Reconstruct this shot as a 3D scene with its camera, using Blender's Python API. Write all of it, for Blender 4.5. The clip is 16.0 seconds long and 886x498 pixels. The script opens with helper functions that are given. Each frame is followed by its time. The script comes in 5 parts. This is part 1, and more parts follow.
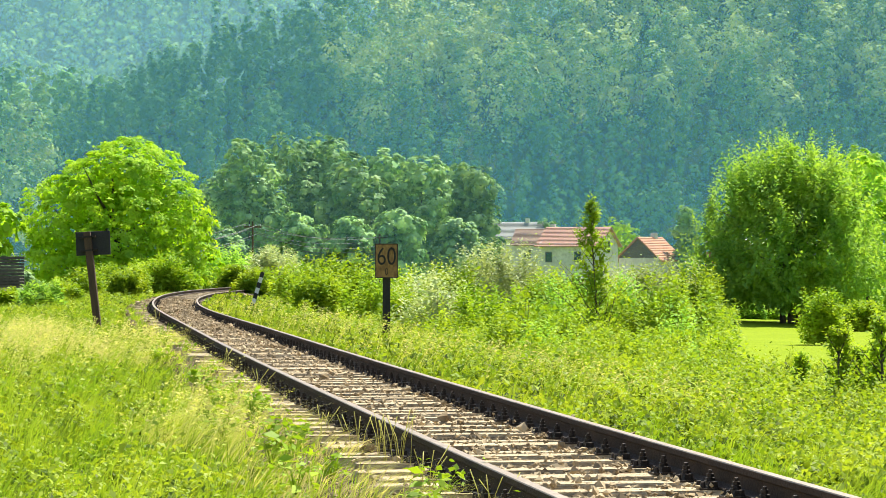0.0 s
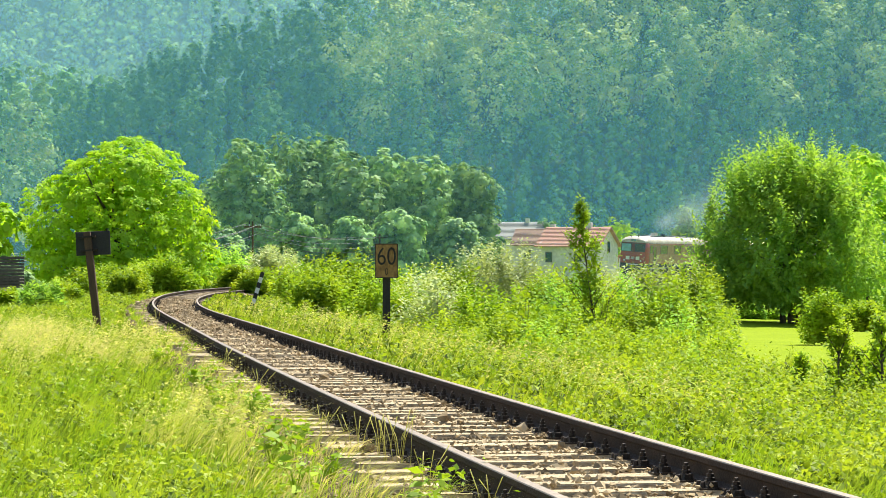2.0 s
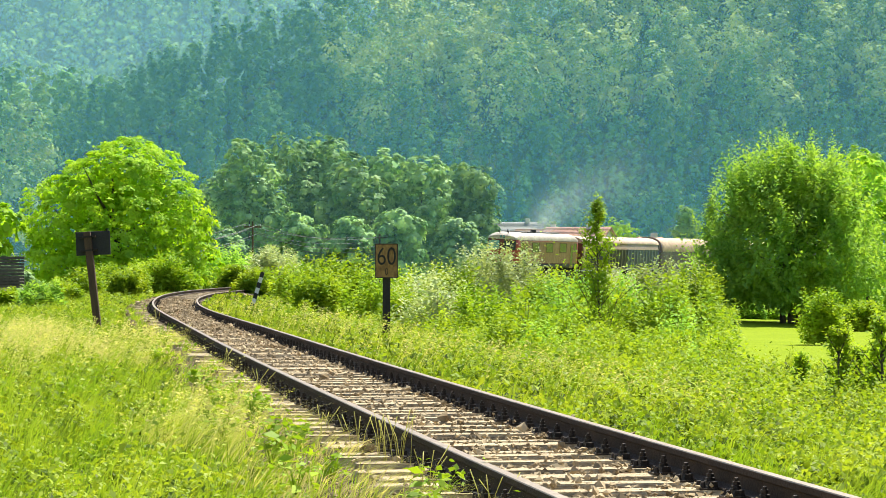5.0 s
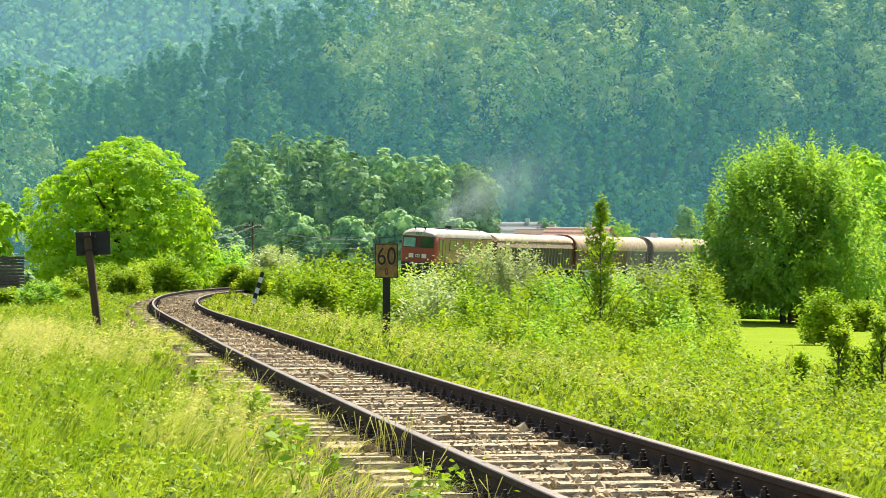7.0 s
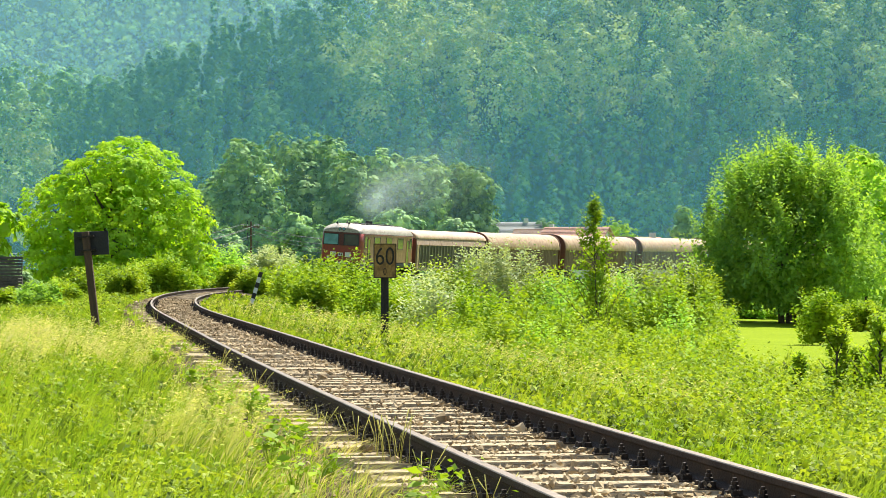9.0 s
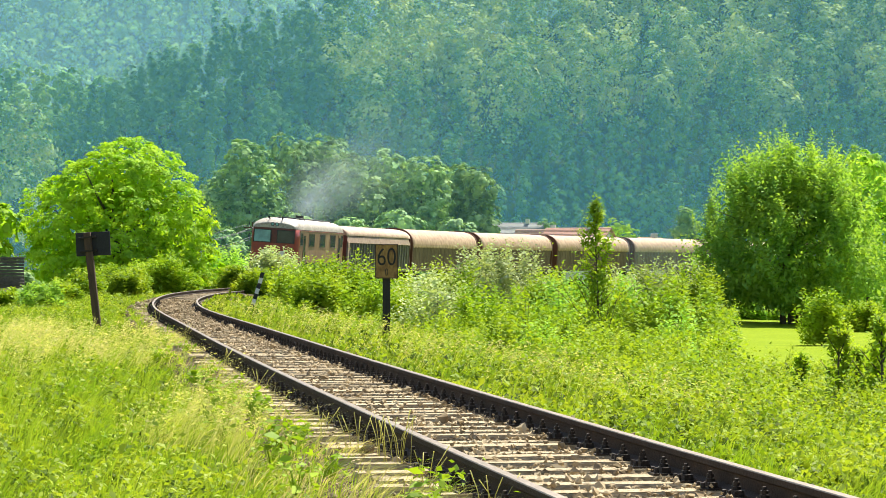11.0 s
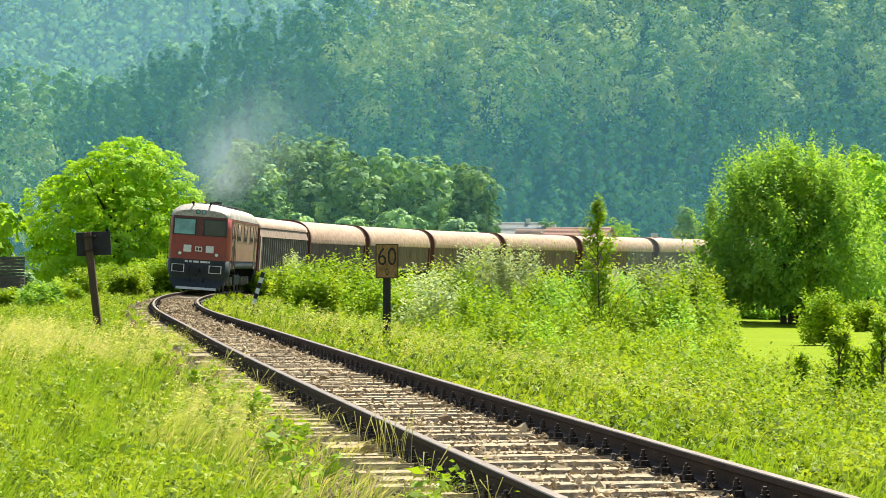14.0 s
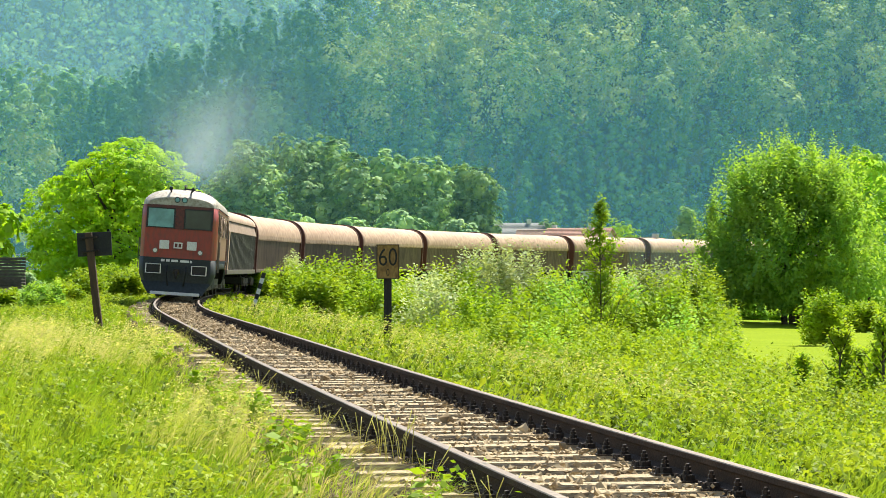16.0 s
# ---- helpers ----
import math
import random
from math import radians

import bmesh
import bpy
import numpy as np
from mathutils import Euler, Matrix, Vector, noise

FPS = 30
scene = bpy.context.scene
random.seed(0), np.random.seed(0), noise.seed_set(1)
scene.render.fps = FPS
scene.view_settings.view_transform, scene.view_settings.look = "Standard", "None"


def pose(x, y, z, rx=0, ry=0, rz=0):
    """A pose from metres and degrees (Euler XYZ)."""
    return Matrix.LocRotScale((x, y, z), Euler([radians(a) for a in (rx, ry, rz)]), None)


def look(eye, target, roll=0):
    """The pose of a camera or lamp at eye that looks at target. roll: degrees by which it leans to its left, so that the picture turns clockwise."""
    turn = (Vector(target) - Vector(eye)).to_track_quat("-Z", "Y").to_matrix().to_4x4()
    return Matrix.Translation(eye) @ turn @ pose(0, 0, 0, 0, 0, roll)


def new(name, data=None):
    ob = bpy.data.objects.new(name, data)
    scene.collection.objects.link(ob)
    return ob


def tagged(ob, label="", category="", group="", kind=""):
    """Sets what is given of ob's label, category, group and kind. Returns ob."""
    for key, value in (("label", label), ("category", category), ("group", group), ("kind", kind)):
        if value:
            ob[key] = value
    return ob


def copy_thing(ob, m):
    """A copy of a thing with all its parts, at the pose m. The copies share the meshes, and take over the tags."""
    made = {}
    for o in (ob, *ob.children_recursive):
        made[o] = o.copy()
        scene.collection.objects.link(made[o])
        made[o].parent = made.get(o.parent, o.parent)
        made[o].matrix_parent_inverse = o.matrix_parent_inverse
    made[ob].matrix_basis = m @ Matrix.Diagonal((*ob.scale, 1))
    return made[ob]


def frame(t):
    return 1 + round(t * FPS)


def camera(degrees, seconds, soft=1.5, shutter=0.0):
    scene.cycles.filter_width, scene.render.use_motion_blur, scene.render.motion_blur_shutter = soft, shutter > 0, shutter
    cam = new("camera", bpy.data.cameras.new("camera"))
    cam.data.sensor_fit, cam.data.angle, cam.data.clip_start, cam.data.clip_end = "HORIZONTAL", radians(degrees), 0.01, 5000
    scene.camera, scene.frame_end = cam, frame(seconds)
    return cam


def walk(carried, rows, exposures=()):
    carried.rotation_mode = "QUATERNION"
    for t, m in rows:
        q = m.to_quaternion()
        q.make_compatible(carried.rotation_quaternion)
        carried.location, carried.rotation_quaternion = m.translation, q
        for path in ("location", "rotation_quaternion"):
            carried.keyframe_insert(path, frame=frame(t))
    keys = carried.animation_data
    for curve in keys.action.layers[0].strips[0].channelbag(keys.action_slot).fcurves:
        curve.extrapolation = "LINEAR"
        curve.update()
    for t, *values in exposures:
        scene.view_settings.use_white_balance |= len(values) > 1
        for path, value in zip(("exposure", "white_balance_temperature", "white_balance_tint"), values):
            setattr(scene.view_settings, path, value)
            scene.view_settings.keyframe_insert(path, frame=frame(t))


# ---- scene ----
cam = camera(19.48, 16.0, soft=0.65)
PITCH, EYE = 0.393, 1.21


def aim(right=0.0, down=0.0):
    """The camera's pose, nudged by hundredths of a degree."""
    return pose(0, 0, EYE, 90 + PITCH + down / 100, 0, right / 100)


walk(cam, [(0.0, aim()), (4.0, aim()), (8.6, aim()), (9.0, aim(-3.6)), (9.3, aim(-1.0)), (10.2, aim()), (11.4, aim(0, 1.8)),
           (12.0, aim()), (13.0, aim(0, 0.8)), (14.0, aim(1.0, 0.8)), (15.4, aim(0.8, 0.8)), (16.0, aim(3.0, 1.9))],
     exposures=((0.0, 1.11), (4.0, 1.06), (12.0, 1.03), (16.0, 1.0)))

# ---- light ----
SUN_AZ, SUN_EL = radians(27), radians(55)      # azimuth from +y towards +x
world = bpy.data.worlds.new("sky")
scene.world = world
world.use_nodes = True
wn = world.node_tree.nodes
sky = wn.new("ShaderNodeTexSky")
sky.sky_type = "NISHITA"
sky.sun_disc = False
sky.sun_elevation, sky.sun_rotation = SUN_EL, SUN_AZ
sky.air_density, sky.dust_density = 1.3, 1.5
world.node_tree.links.new(sky.outputs[0], wn["Background"].inputs[0])
wn["Background"].inputs[1].default_value = 0.09
sun = new("sun", bpy.data.lights.new("sun", "SUN"))
sun.data.energy, sun.data.angle, sun.data.color = 5.0, radians(0.5), (1.0, 0.94, 0.80)
sun.matrix_world = look((math.sin(SUN_AZ) * 9, math.cos(SUN_AZ) * 9, math.tan(SUN_EL) * 9), (0, 0, 0))
scene.cycles.transparent_max_bounces = 16

# ---- materials ----


def material(name):
    m = bpy.data.materials.new(name)
    m.use_nodes = True
    n, l = m.node_tree.nodes, m.node_tree.links
    return m, n, l, n["Principled BSDF"]


def mixed(n, l, fac, a, b):
    x = n.new("ShaderNodeMix")
    x.data_type = "RGBA"
    l.new(fac, x.inputs[0])
    for k, v in ((6, a), (7, b)):
        if isinstance(v, tuple):
            x.inputs[k].default_value = (*v, 1)
        else:
            l.new(v, x.inputs[k])
    return x.outputs[2]


def noisy(n, l, scale, detail=4, low=0.35, high=0.65, vector=None, stretch=None):
    tc = n.new("ShaderNodeTexCoord")
    v = vector or tc.outputs["Object"]
    if stretch:
        mp = n.new("ShaderNodeMapping")
        mp.inputs["Scale"].default_value = stretch
        l.new(v, mp.inputs[0])
        v = mp.outputs[0]
    t = n.new("ShaderNodeTexNoise")
    t.inputs["Scale"].default_value, t.inputs["Detail"].default_value = scale, detail
    l.new(v, t.inputs["Vector"])
    r = n.new("ShaderNodeMapRange")
    r.inputs[1].default_value, r.inputs[2].default_value = low, high
    l.new(t.outputs[0], r.inputs[0])
    return r.outputs[0]


def surface(name, a, b, c=None, scale=3.0, fine=40.0, rough=0.7, metal=0.0, bump=0.2, stretch=None, spec=0.5):
    """Two tones in broad stains, a third in fine grain, and a relief."""
    m, n, l, p = material(name)
    col = mixed(n, l, noisy(n, l, scale, 5, stretch=stretch), a, b)
    grain = noisy(n, l, fine, 3, 0.4, 0.7, stretch=stretch)
    col = mixed(n, l, grain, col, c or tuple(0.75 * v for v in a))
    l.new(col, p.inputs["Base Color"])
    p.inputs["Roughness"].default_value, p.inputs["Metallic"].default_value = rough, metal
    p.inputs["Specular IOR Level"].default_value = spec
    if bump:
        bp = n.new("ShaderNodeBump")
        bp.inputs["Strength"].default_value, bp.inputs["Distance"].default_value = bump, 0.02
        l.new(grain, bp.inputs["Height"])
        l.new(bp.outputs[0], p.inputs["Normal"])
    return m


def foliage(name, dark, light, glow, through_light=0.45, patch=0.25, gloss=0.02, shade_mottle=0.0):
    """Leaves: they differ one by one and in patches, and let light through."""
    m, n, l, p = material(name)
    geo, info = n.new("ShaderNodeNewGeometry"), n.new("ShaderNodeObjectInfo")
    col = mixed(n, l, geo.outputs["Random Per Island"], dark, light)
    col = mixed(n, l, noisy(n, l, patch, 3, 0.42, 0.62), col, glow)
    # Dark blotches put the shade between tufts into the leaf colour.
    if shade_mottle:
        col = mixed(n, l, noisy(n, l, shade_mottle, 2, 0.50, 0.66), col, tuple(0.4 * v for v in dark))
    h = n.new("ShaderNodeHueSaturation")
    add = n.new("ShaderNodeMapRange")
    add.inputs[3].default_value, add.inputs[4].default_value = 0.82, 1.14
    l.new(info.outputs["Random"], add.inputs[0])
    l.new(add.outputs[0], h.inputs["Value"])
    l.new(col, h.inputs["Color"])
    d, t, g, mx, mg = (n.new(k) for k in ("ShaderNodeBsdfDiffuse", "ShaderNodeBsdfTranslucent", "ShaderNodeBsdfGlossy", "ShaderNodeMixShader", "ShaderNodeMixShader"))
    warm = n.new("ShaderNodeMix")
    warm.data_type, warm.blend_type = "RGBA", "MULTIPLY"
    warm.inputs[0].default_value = 1.0
    warm.inputs[7].default_value = (1.25, 1.15, 0.55, 1)
    l.new(h.outputs[0], warm.inputs[6])
    l.new(h.outputs[0], d.inputs[0])
    l.new(warm.outputs[2], t.inputs[0])
    g.inputs["Roughness"].default_value = 0.6
    mx.inputs[0].default_value, mg.inputs[0].default_value = through_light, gloss
    l.new(d.outputs[0], mx.inputs[1])
    l.new(t.outputs[0], mx.inputs[2])
    l.new(mx.outputs[0], mg.inputs[1])
    l.new(g.outputs[0], mg.inputs[2])
    l.new(mg.outputs[0], n["Material Output"].inputs[0])
    return m


def veil(name, colour, density, size, wisps):
    """Thin haze or smoke: mostly clear, scattering the light that falls on it, fading out towards its rim."""
    m, n, l, p = material(name)
    tc = n.new("ShaderNodeTexCoord")
    mp = n.new("ShaderNodeMapping")
    mp.inputs["Scale"].default_value = tuple(1 / s for s in size)
    l.new(tc.outputs["Object"], mp.inputs[0])
    gr = n.new("ShaderNodeTexGradient")
    gr.gradient_type = "QUADRATIC_SPHERE"
    l.new(mp.outputs[0], gr.inputs[0])
    w = noisy(n, l, wisps, 5, 0.3, 0.7)
    mul, mul2 = n.new("ShaderNodeMath"), n.new("ShaderNodeMath")
    mul.operation = mul2.operation = "MULTIPLY"
    l.new(gr.outputs["Fac"], mul.inputs[0])
    l.new(w, mul.inputs[1])
    l.new(mul.outputs[0], mul2.inputs[0])
    mul2.inputs[1].default_value = density
    d, t, tr, mx, mv = (n.new(k) for k in ("ShaderNodeBsdfDiffuse", "ShaderNodeBsdfTranslucent", "ShaderNodeBsdfTransparent", "ShaderNodeMixShader", "ShaderNodeMixShader"))
    d.inputs[0].default_value = t.inputs[0].default_value = (*colour, 1)
    mx.inputs[0].default_value = 0.5
    l.new(d.outputs[0], mx.inputs[1])
    l.new(t.outputs[0], mx.inputs[2])
    l.new(mul2.outputs[0], mv.inputs[0])
    l.new(tr.outputs[0], mv.inputs[1])
    l.new(mx.outputs[0], mv.inputs[2])
    l.new(mv.outputs[0], n["Material Output"].inputs[0])
    return m


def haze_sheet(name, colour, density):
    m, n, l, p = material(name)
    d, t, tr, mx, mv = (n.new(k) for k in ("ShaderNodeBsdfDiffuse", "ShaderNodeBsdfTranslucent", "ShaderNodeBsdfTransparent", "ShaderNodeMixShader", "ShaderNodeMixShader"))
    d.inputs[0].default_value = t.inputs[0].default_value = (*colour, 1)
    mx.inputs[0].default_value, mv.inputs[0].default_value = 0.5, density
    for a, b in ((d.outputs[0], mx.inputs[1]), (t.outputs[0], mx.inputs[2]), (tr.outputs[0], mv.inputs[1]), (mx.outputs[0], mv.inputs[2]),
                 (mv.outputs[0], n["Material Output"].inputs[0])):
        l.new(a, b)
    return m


M_GROUND = surface("meadow_grass", (0.19, 0.265, 0.010), (0.24, 0.31, 0.014), (0.14, 0.205, 0.010), 0.3, 9, 0.95, bump=0.4, spec=0.04)
# Soil colour taken darker, to carry the shade between the plants.
M_SOIL = surface("soil_with_undergrowth_shade", (0.022, 0.042, 0.012), (0.038, 0.065, 0.016), (0.014, 0.026, 0.008), 0.5, 9, 0.95, bump=0.5, spec=0.04)
M_BALLAST = surface("ballast_stone", (0.11, 0.082, 0.05), (0.19, 0.145, 0.09), (0.05, 0.036, 0.022), 1.5, 30, 0.95, bump=0.6, spec=0.04)
M_WOOD = surface("weathered_sleeper_wood", (0.50, 0.41, 0.27), (0.62, 0.52, 0.36), (0.26, 0.19, 0.115), 2.0, 18, 0.9, bump=0.5, stretch=(1, 9, 9), spec=0.04)
M_RAIL = surface("rusty_rail_steel", (0.042, 0.025, 0.014), (0.065, 0.040, 0.024), (0.026, 0.016, 0.010), 2.0, 60, 0.8, 0.0, 0.3, spec=0.25)
M_RAILTOP = surface("polished_rail_steel", (0.25, 0.205, 0.16), (0.19, 0.15, 0.115), (0.13, 0.10, 0.075), 4.0, 50, 0.5, 0.8, 0.05, stretch=(1, 1, 1))
M_IRON = surface("dark_iron", (0.03, 0.024, 0.02), (0.055, 0.04, 0.03), None, 6.0, 60, 0.55, 0.6, 0.3)
M_BARK = surface("bark", (0.085, 0.065, 0.045), (0.14, 0.11, 0.08), (0.04, 0.03, 0.02), 2.0, 14, 0.95, bump=0.8, stretch=(4, 4, 0.6))
M_DARKWOOD = surface("tarred_wood", (0.022, 0.019, 0.016), (0.05, 0.04, 0.03), None, 3.0, 30, 0.85, bump=0.4, stretch=(5, 5, 0.5))
M_RUSTWOOD = surface("rusty_post", (0.12, 0.07, 0.035), (0.055, 0.035, 0.022), None, 3.0, 30, 0.85, bump=0.4, stretch=(5, 5, 0.5))
M_RED = surface("faded_red_paint", (0.36, 0.042, 0.026), (0.27, 0.045, 0.03), (0.20, 0.045, 0.032), 0.9, 9, 0.42, bump=0.03, stretch=(1, 1, 0.35))
M_DUSTY_SUNLIT = surface("dusty_sunlit_side_paint", (0.28, 0.15, 0.088), (0.35, 0.21, 0.125), (0.19, 0.09, 0.055), 0.9, 7, 0.5, bump=0.03, stretch=(1, 1, 0.35))
M_LOCODARK = surface("blue_grey_paint", (0.014, 0.021, 0.022), (0.028, 0.036, 0.037), (0.010, 0.013, 0.013), 1.2, 12, 0.6, bump=0.05)
M_MAROON = surface("maroon_paint_and_brow_shade", (0.16, 0.030, 0.022), (0.11, 0.026, 0.021), (0.07, 0.022, 0.018), 0.9, 9, 0.5, bump=0.03)
M_LOCOROOF = surface("sooty_cream_roof", (0.50, 0.46, 0.39), (0.37, 0.33, 0.27), (0.24, 0.20, 0.16), 0.8, 8, 0.6, bump=0.05)
M_BLACK = surface("matt_black", (0.012, 0.012, 0.012), (0.025, 0.024, 0.022), None, 3, 30, 0.7, bump=0.1)
M_WHITE = surface("white_enamel", (0.78, 0.77, 0.73), (0.68, 0.66, 0.61), (0.6, 0.56, 0.5), 3, 30, 0.5, bump=0.03)
M_YELLOW = surface("weathered_yellow_board", (0.50, 0.29, 0.075), (0.36, 0.19, 0.05), (0.20, 0.10, 0.03), 2.5, 16, 0.75, bump=0.2, stretch=(1, 1, 0.5))
M_TAN = surface("dusty_tan_tarpaulin", (0.52, 0.365, 0.245), (0.43, 0.29, 0.19), (0.32, 0.20, 0.13), 0.35, 3, 0.75, bump=0.08, stretch=(1, 1, 1))
M_BROWN = surface("brown_wagon_side", (0.11, 0.067, 0.046), (0.17, 0.112, 0.074), (0.07, 0.042, 0.03), 0.5, 4, 0.7, bump=0.1, stretch=(1, 1, 0.3))
M_SLATE = surface("dark_grey_wagon_side", (0.022, 0.020, 0.019), (0.04, 0.035, 0.03), (0.018, 0.016, 0.015), 0.8, 6, 0.6, bump=0.1, stretch=(1, 1, 0.25))
M_RIB = surface("worn_steel_rib", (0.20, 0.175, 0.14), (0.14, 0.12, 0.10), None, 2, 14, 0.55, 0.2, 0.1)
M_RIBPALE = surface("pale_worn_rib", (0.25, 0.22, 0.18), (0.18, 0.16, 0.13), None, 2, 14, 0.6, 0.0, 0.1)
M_BAND = surface("tan_brown_band", (0.36, 0.255, 0.18), (0.28, 0.195, 0.135), (0.20, 0.135, 0.09), 0.5, 5, 0.7, bump=0.05)
M_CREAM = surface("cream_roof_panel", (0.54, 0.39, 0.28), (0.43, 0.30, 0.21), (0.32, 0.21, 0.145), 0.4, 4, 0.7, bump=0.05)
M_RUSTRED = surface("rust_red_primer", (0.125, 0.042, 0.026), (0.09, 0.034, 0.022), None, 1.0, 8, 0.75, bump=0.1)
M_PLASTER = surface("white_plaster", (0.66, 0.65, 0.60), (0.55, 0.54, 0.49), (0.45, 0.44, 0.40), 0.5, 3, 0.9, bump=0.1)
M_TILE = surface("red_roof_tile", (0.47, 0.25, 0.18), (0.40, 0.20, 0.145), (0.30, 0.14, 0.10), 0.4, 5, 0.85, bump=0.2)
M_TILEOLD = surface("brown_roof_tile", (0.30, 0.19, 0.13), (0.23, 0.14, 0.10), (0.17, 0.10, 0.07), 0.4, 5, 0.85, bump=0.2)
M_TILEORANGE = surface("orange_roof_tile", (0.56, 0.26, 0.13), (0.44, 0.20, 0.11), (0.30, 0.14, 0.08), 0.5, 5, 0.85, bump=0.2)
M_GREYROOF = surface("grey_sheet_roof", (0.22, 0.235, 0.23), (0.16, 0.17, 0.165), None, 0.5, 5, 0.7, bump=0.1)
M_WIRE = surface("weathered_wire", (0.10, 0.115, 0.115), (0.17, 0.18, 0.18), None, 2, 20, 0.6, bump=0.0)
M_OLDBOARD = surface("old_grey_boards", (0.10, 0.085, 0.07), (0.15, 0.125, 0.10), (0.06, 0.05, 0.04), 1.0, 10, 0.9, bump=0.4, stretch=(1, 1, 6))

L_WALNUT = foliage("walnut_leaves", (0.22, 0.43, 0.018), (0.35, 0.57, 0.026), (0.42, 0.61, 0.03), 0.50, 0.6)
L_ALDER = foliage("alder_leaves", (0.08, 0.20, 0.07), (0.21, 0.40, 0.135), (0.40, 0.59, 0.24), 0.28, 0.45)
L_CHERRY = foliage("cherry_leaves", (0.20, 0.42, 0.07), (0.33, 0.58, 0.09), (0.42, 0.64, 0.09), 0.46, 0.5)
L_SHRUB = foliage("shrub_leaves", (0.15, 0.285, 0.014), (0.29, 0.445, 0.022), (0.41, 0.535, 0.03), 0.40, 0.6)
L_SILVER = foliage("silvery_willow_leaves", (0.30, 0.40, 0.17), (0.52, 0.58, 0.36), (0.40, 0.49, 0.20), 0.3, 0.7)
L_SAPLING = foliage("sapling_leaves", (0.20, 0.36, 0.02), (0.31, 0.49, 0.028), (0.40, 0.54, 0.03), 0.48, 1.0)
L_WEED = foliage("weed_leaves", (0.18, 0.32, 0.014), (0.36, 0.51, 0.03), (0.45, 0.56, 0.05), 0.38, 0.7, shade_mottle=2.6)
L_GRASS = foliage("grass_blades", (0.19, 0.35, 0.014), (0.33, 0.51, 0.03), (0.44, 0.56, 0.055), 0.38, 0.8, shade_mottle=3.0)
L_STRAW = foliage("dry_seed_grass", (0.52, 0.51, 0.18), (0.76, 0.71, 0.38), (0.50, 0.56, 0.14), 0.42, 0.6)
L_FOREST = foliage("forest_leaves", (0.10, 0.21, 0.065), (0.21, 0.36, 0.10), (0.52, 0.60, 0.22), 0.14, 0.06, 0.0)
# Shoulder conifers, and the lower slope's shade given as dark tree colour.
L_CONIFER_SHADE = foliage("conifer_needles_and_shade", (0.08, 0.18, 0.06), (0.12, 0.24, 0.07), (0.16, 0.29, 0.08), 0.12, 0.06, 0.0)
L_FARWOOD = foliage("far_forest_leaves", (0.14, 0.28, 0.08), (0.20, 0.35, 0.09), (0.29, 0.42, 0.11), 0.12, 0.03, 0.0)

# ---- the track's line: heading, then curvature by arc length ----
NODES = (0, 10, 20, 30, 40, 50, 60, 70, 80, 90, 100, 115, 130, 150, 175, 200, 240, 280, 330, 400)
BENDS = (-0.0012, -0.0003, -0.0006, -0.0003, 0.0003, -0.0003, -0.0018, -0.0019, -0.0014, -0.0023, -0.0026, -0.0036, -0.0042, -0.0036, -0.0033, -0.0045, -0.0020, -0.0010, -0.0010, -0.0010)
STEP = 0.25
ARC = np.arange(-40, 620, STEP)
_k = np.interp(ARC, NODES, BENDS)
_k[ARC < 0] = 0
_h = np.cumsum(_k) * STEP
_h += 1.7300 - np.interp(0, ARC, _h)
_x, _y = np.cumsum(np.cos(_h)) * STEP, np.cumsum(np.sin(_h)) * STEP
TX, TY, TH = _x - np.interp(0, ARC, _x) + 1.3867, _y - np.interp(0, ARC, _y) + 13.4809, _h
CANT = 0.0667


def on_track(s, lat=0.0, z=0.0):
    """World places at arc length s, lat metres to the right, z above the rail heads; and the heading and cant there."""
    s = np.asarray(s, float)
    x, y, h = np.interp(s, ARC, TX), np.interp(s, ARC, TY), np.interp(s, ARC, TH)
    c = CANT * np.clip((s - 30) / 65, 0, 1)
    side, up = lat * np.cos(c) + z * np.sin(c), z * np.cos(c) - lat * np.sin(c)
    return np.stack([x + side * np.sin(h), y - side * np.cos(h), up + 0 * x], -1), h, c


def lateral(x, y):
    """Signed distance from the track's centre line, right positive, and the arc length."""
    x, y = np.atleast_1d(np.asarray(x, float)), np.atleast_1d(np.asarray(y, float))
    px, py, ph, ps = TX[::12], TY[::12], TH[::12], ARC[::12]
    best, arc = np.empty(len(x)), np.empty(len(x))
    for i in range(0, len(x), 20000):
        dx, dy = x[i:i + 20000, None] - px, y[i:i + 20000, None] - py
        j = np.argmin(dx * dx + dy * dy, 1)
        r = np.arange(len(j))
        best[i:i + 20000] = dx[r, j] * np.sin(ph[j]) - dy[r, j] * np.cos(ph[j])
        arc[i:i + 20000] = ps[j]
    return best, arc


def smooth(a, b, v):
    t = np.clip((v - a) / (b - a), 0, 1)
    return t * t * (3 - 2 * t)


def waves(x, y, size, seed):
    r = np.random.RandomState(seed)
    out = 0
    for i in range(5):
        a, p, f = r.uniform(0, 6.3), r.uniform(0, 6.3), r.uniform(0.6, 1.7) / size
        out = out + np.sin((x * math.cos(a) + y * math.sin(a)) * f * 6.3 + p)
    return out / 5


def hill_face(d):
    """Height above the foot of the near hill: steep below, easing off above."""
    return np.interp(d, (0, 26, 400), (0, 25, 200))


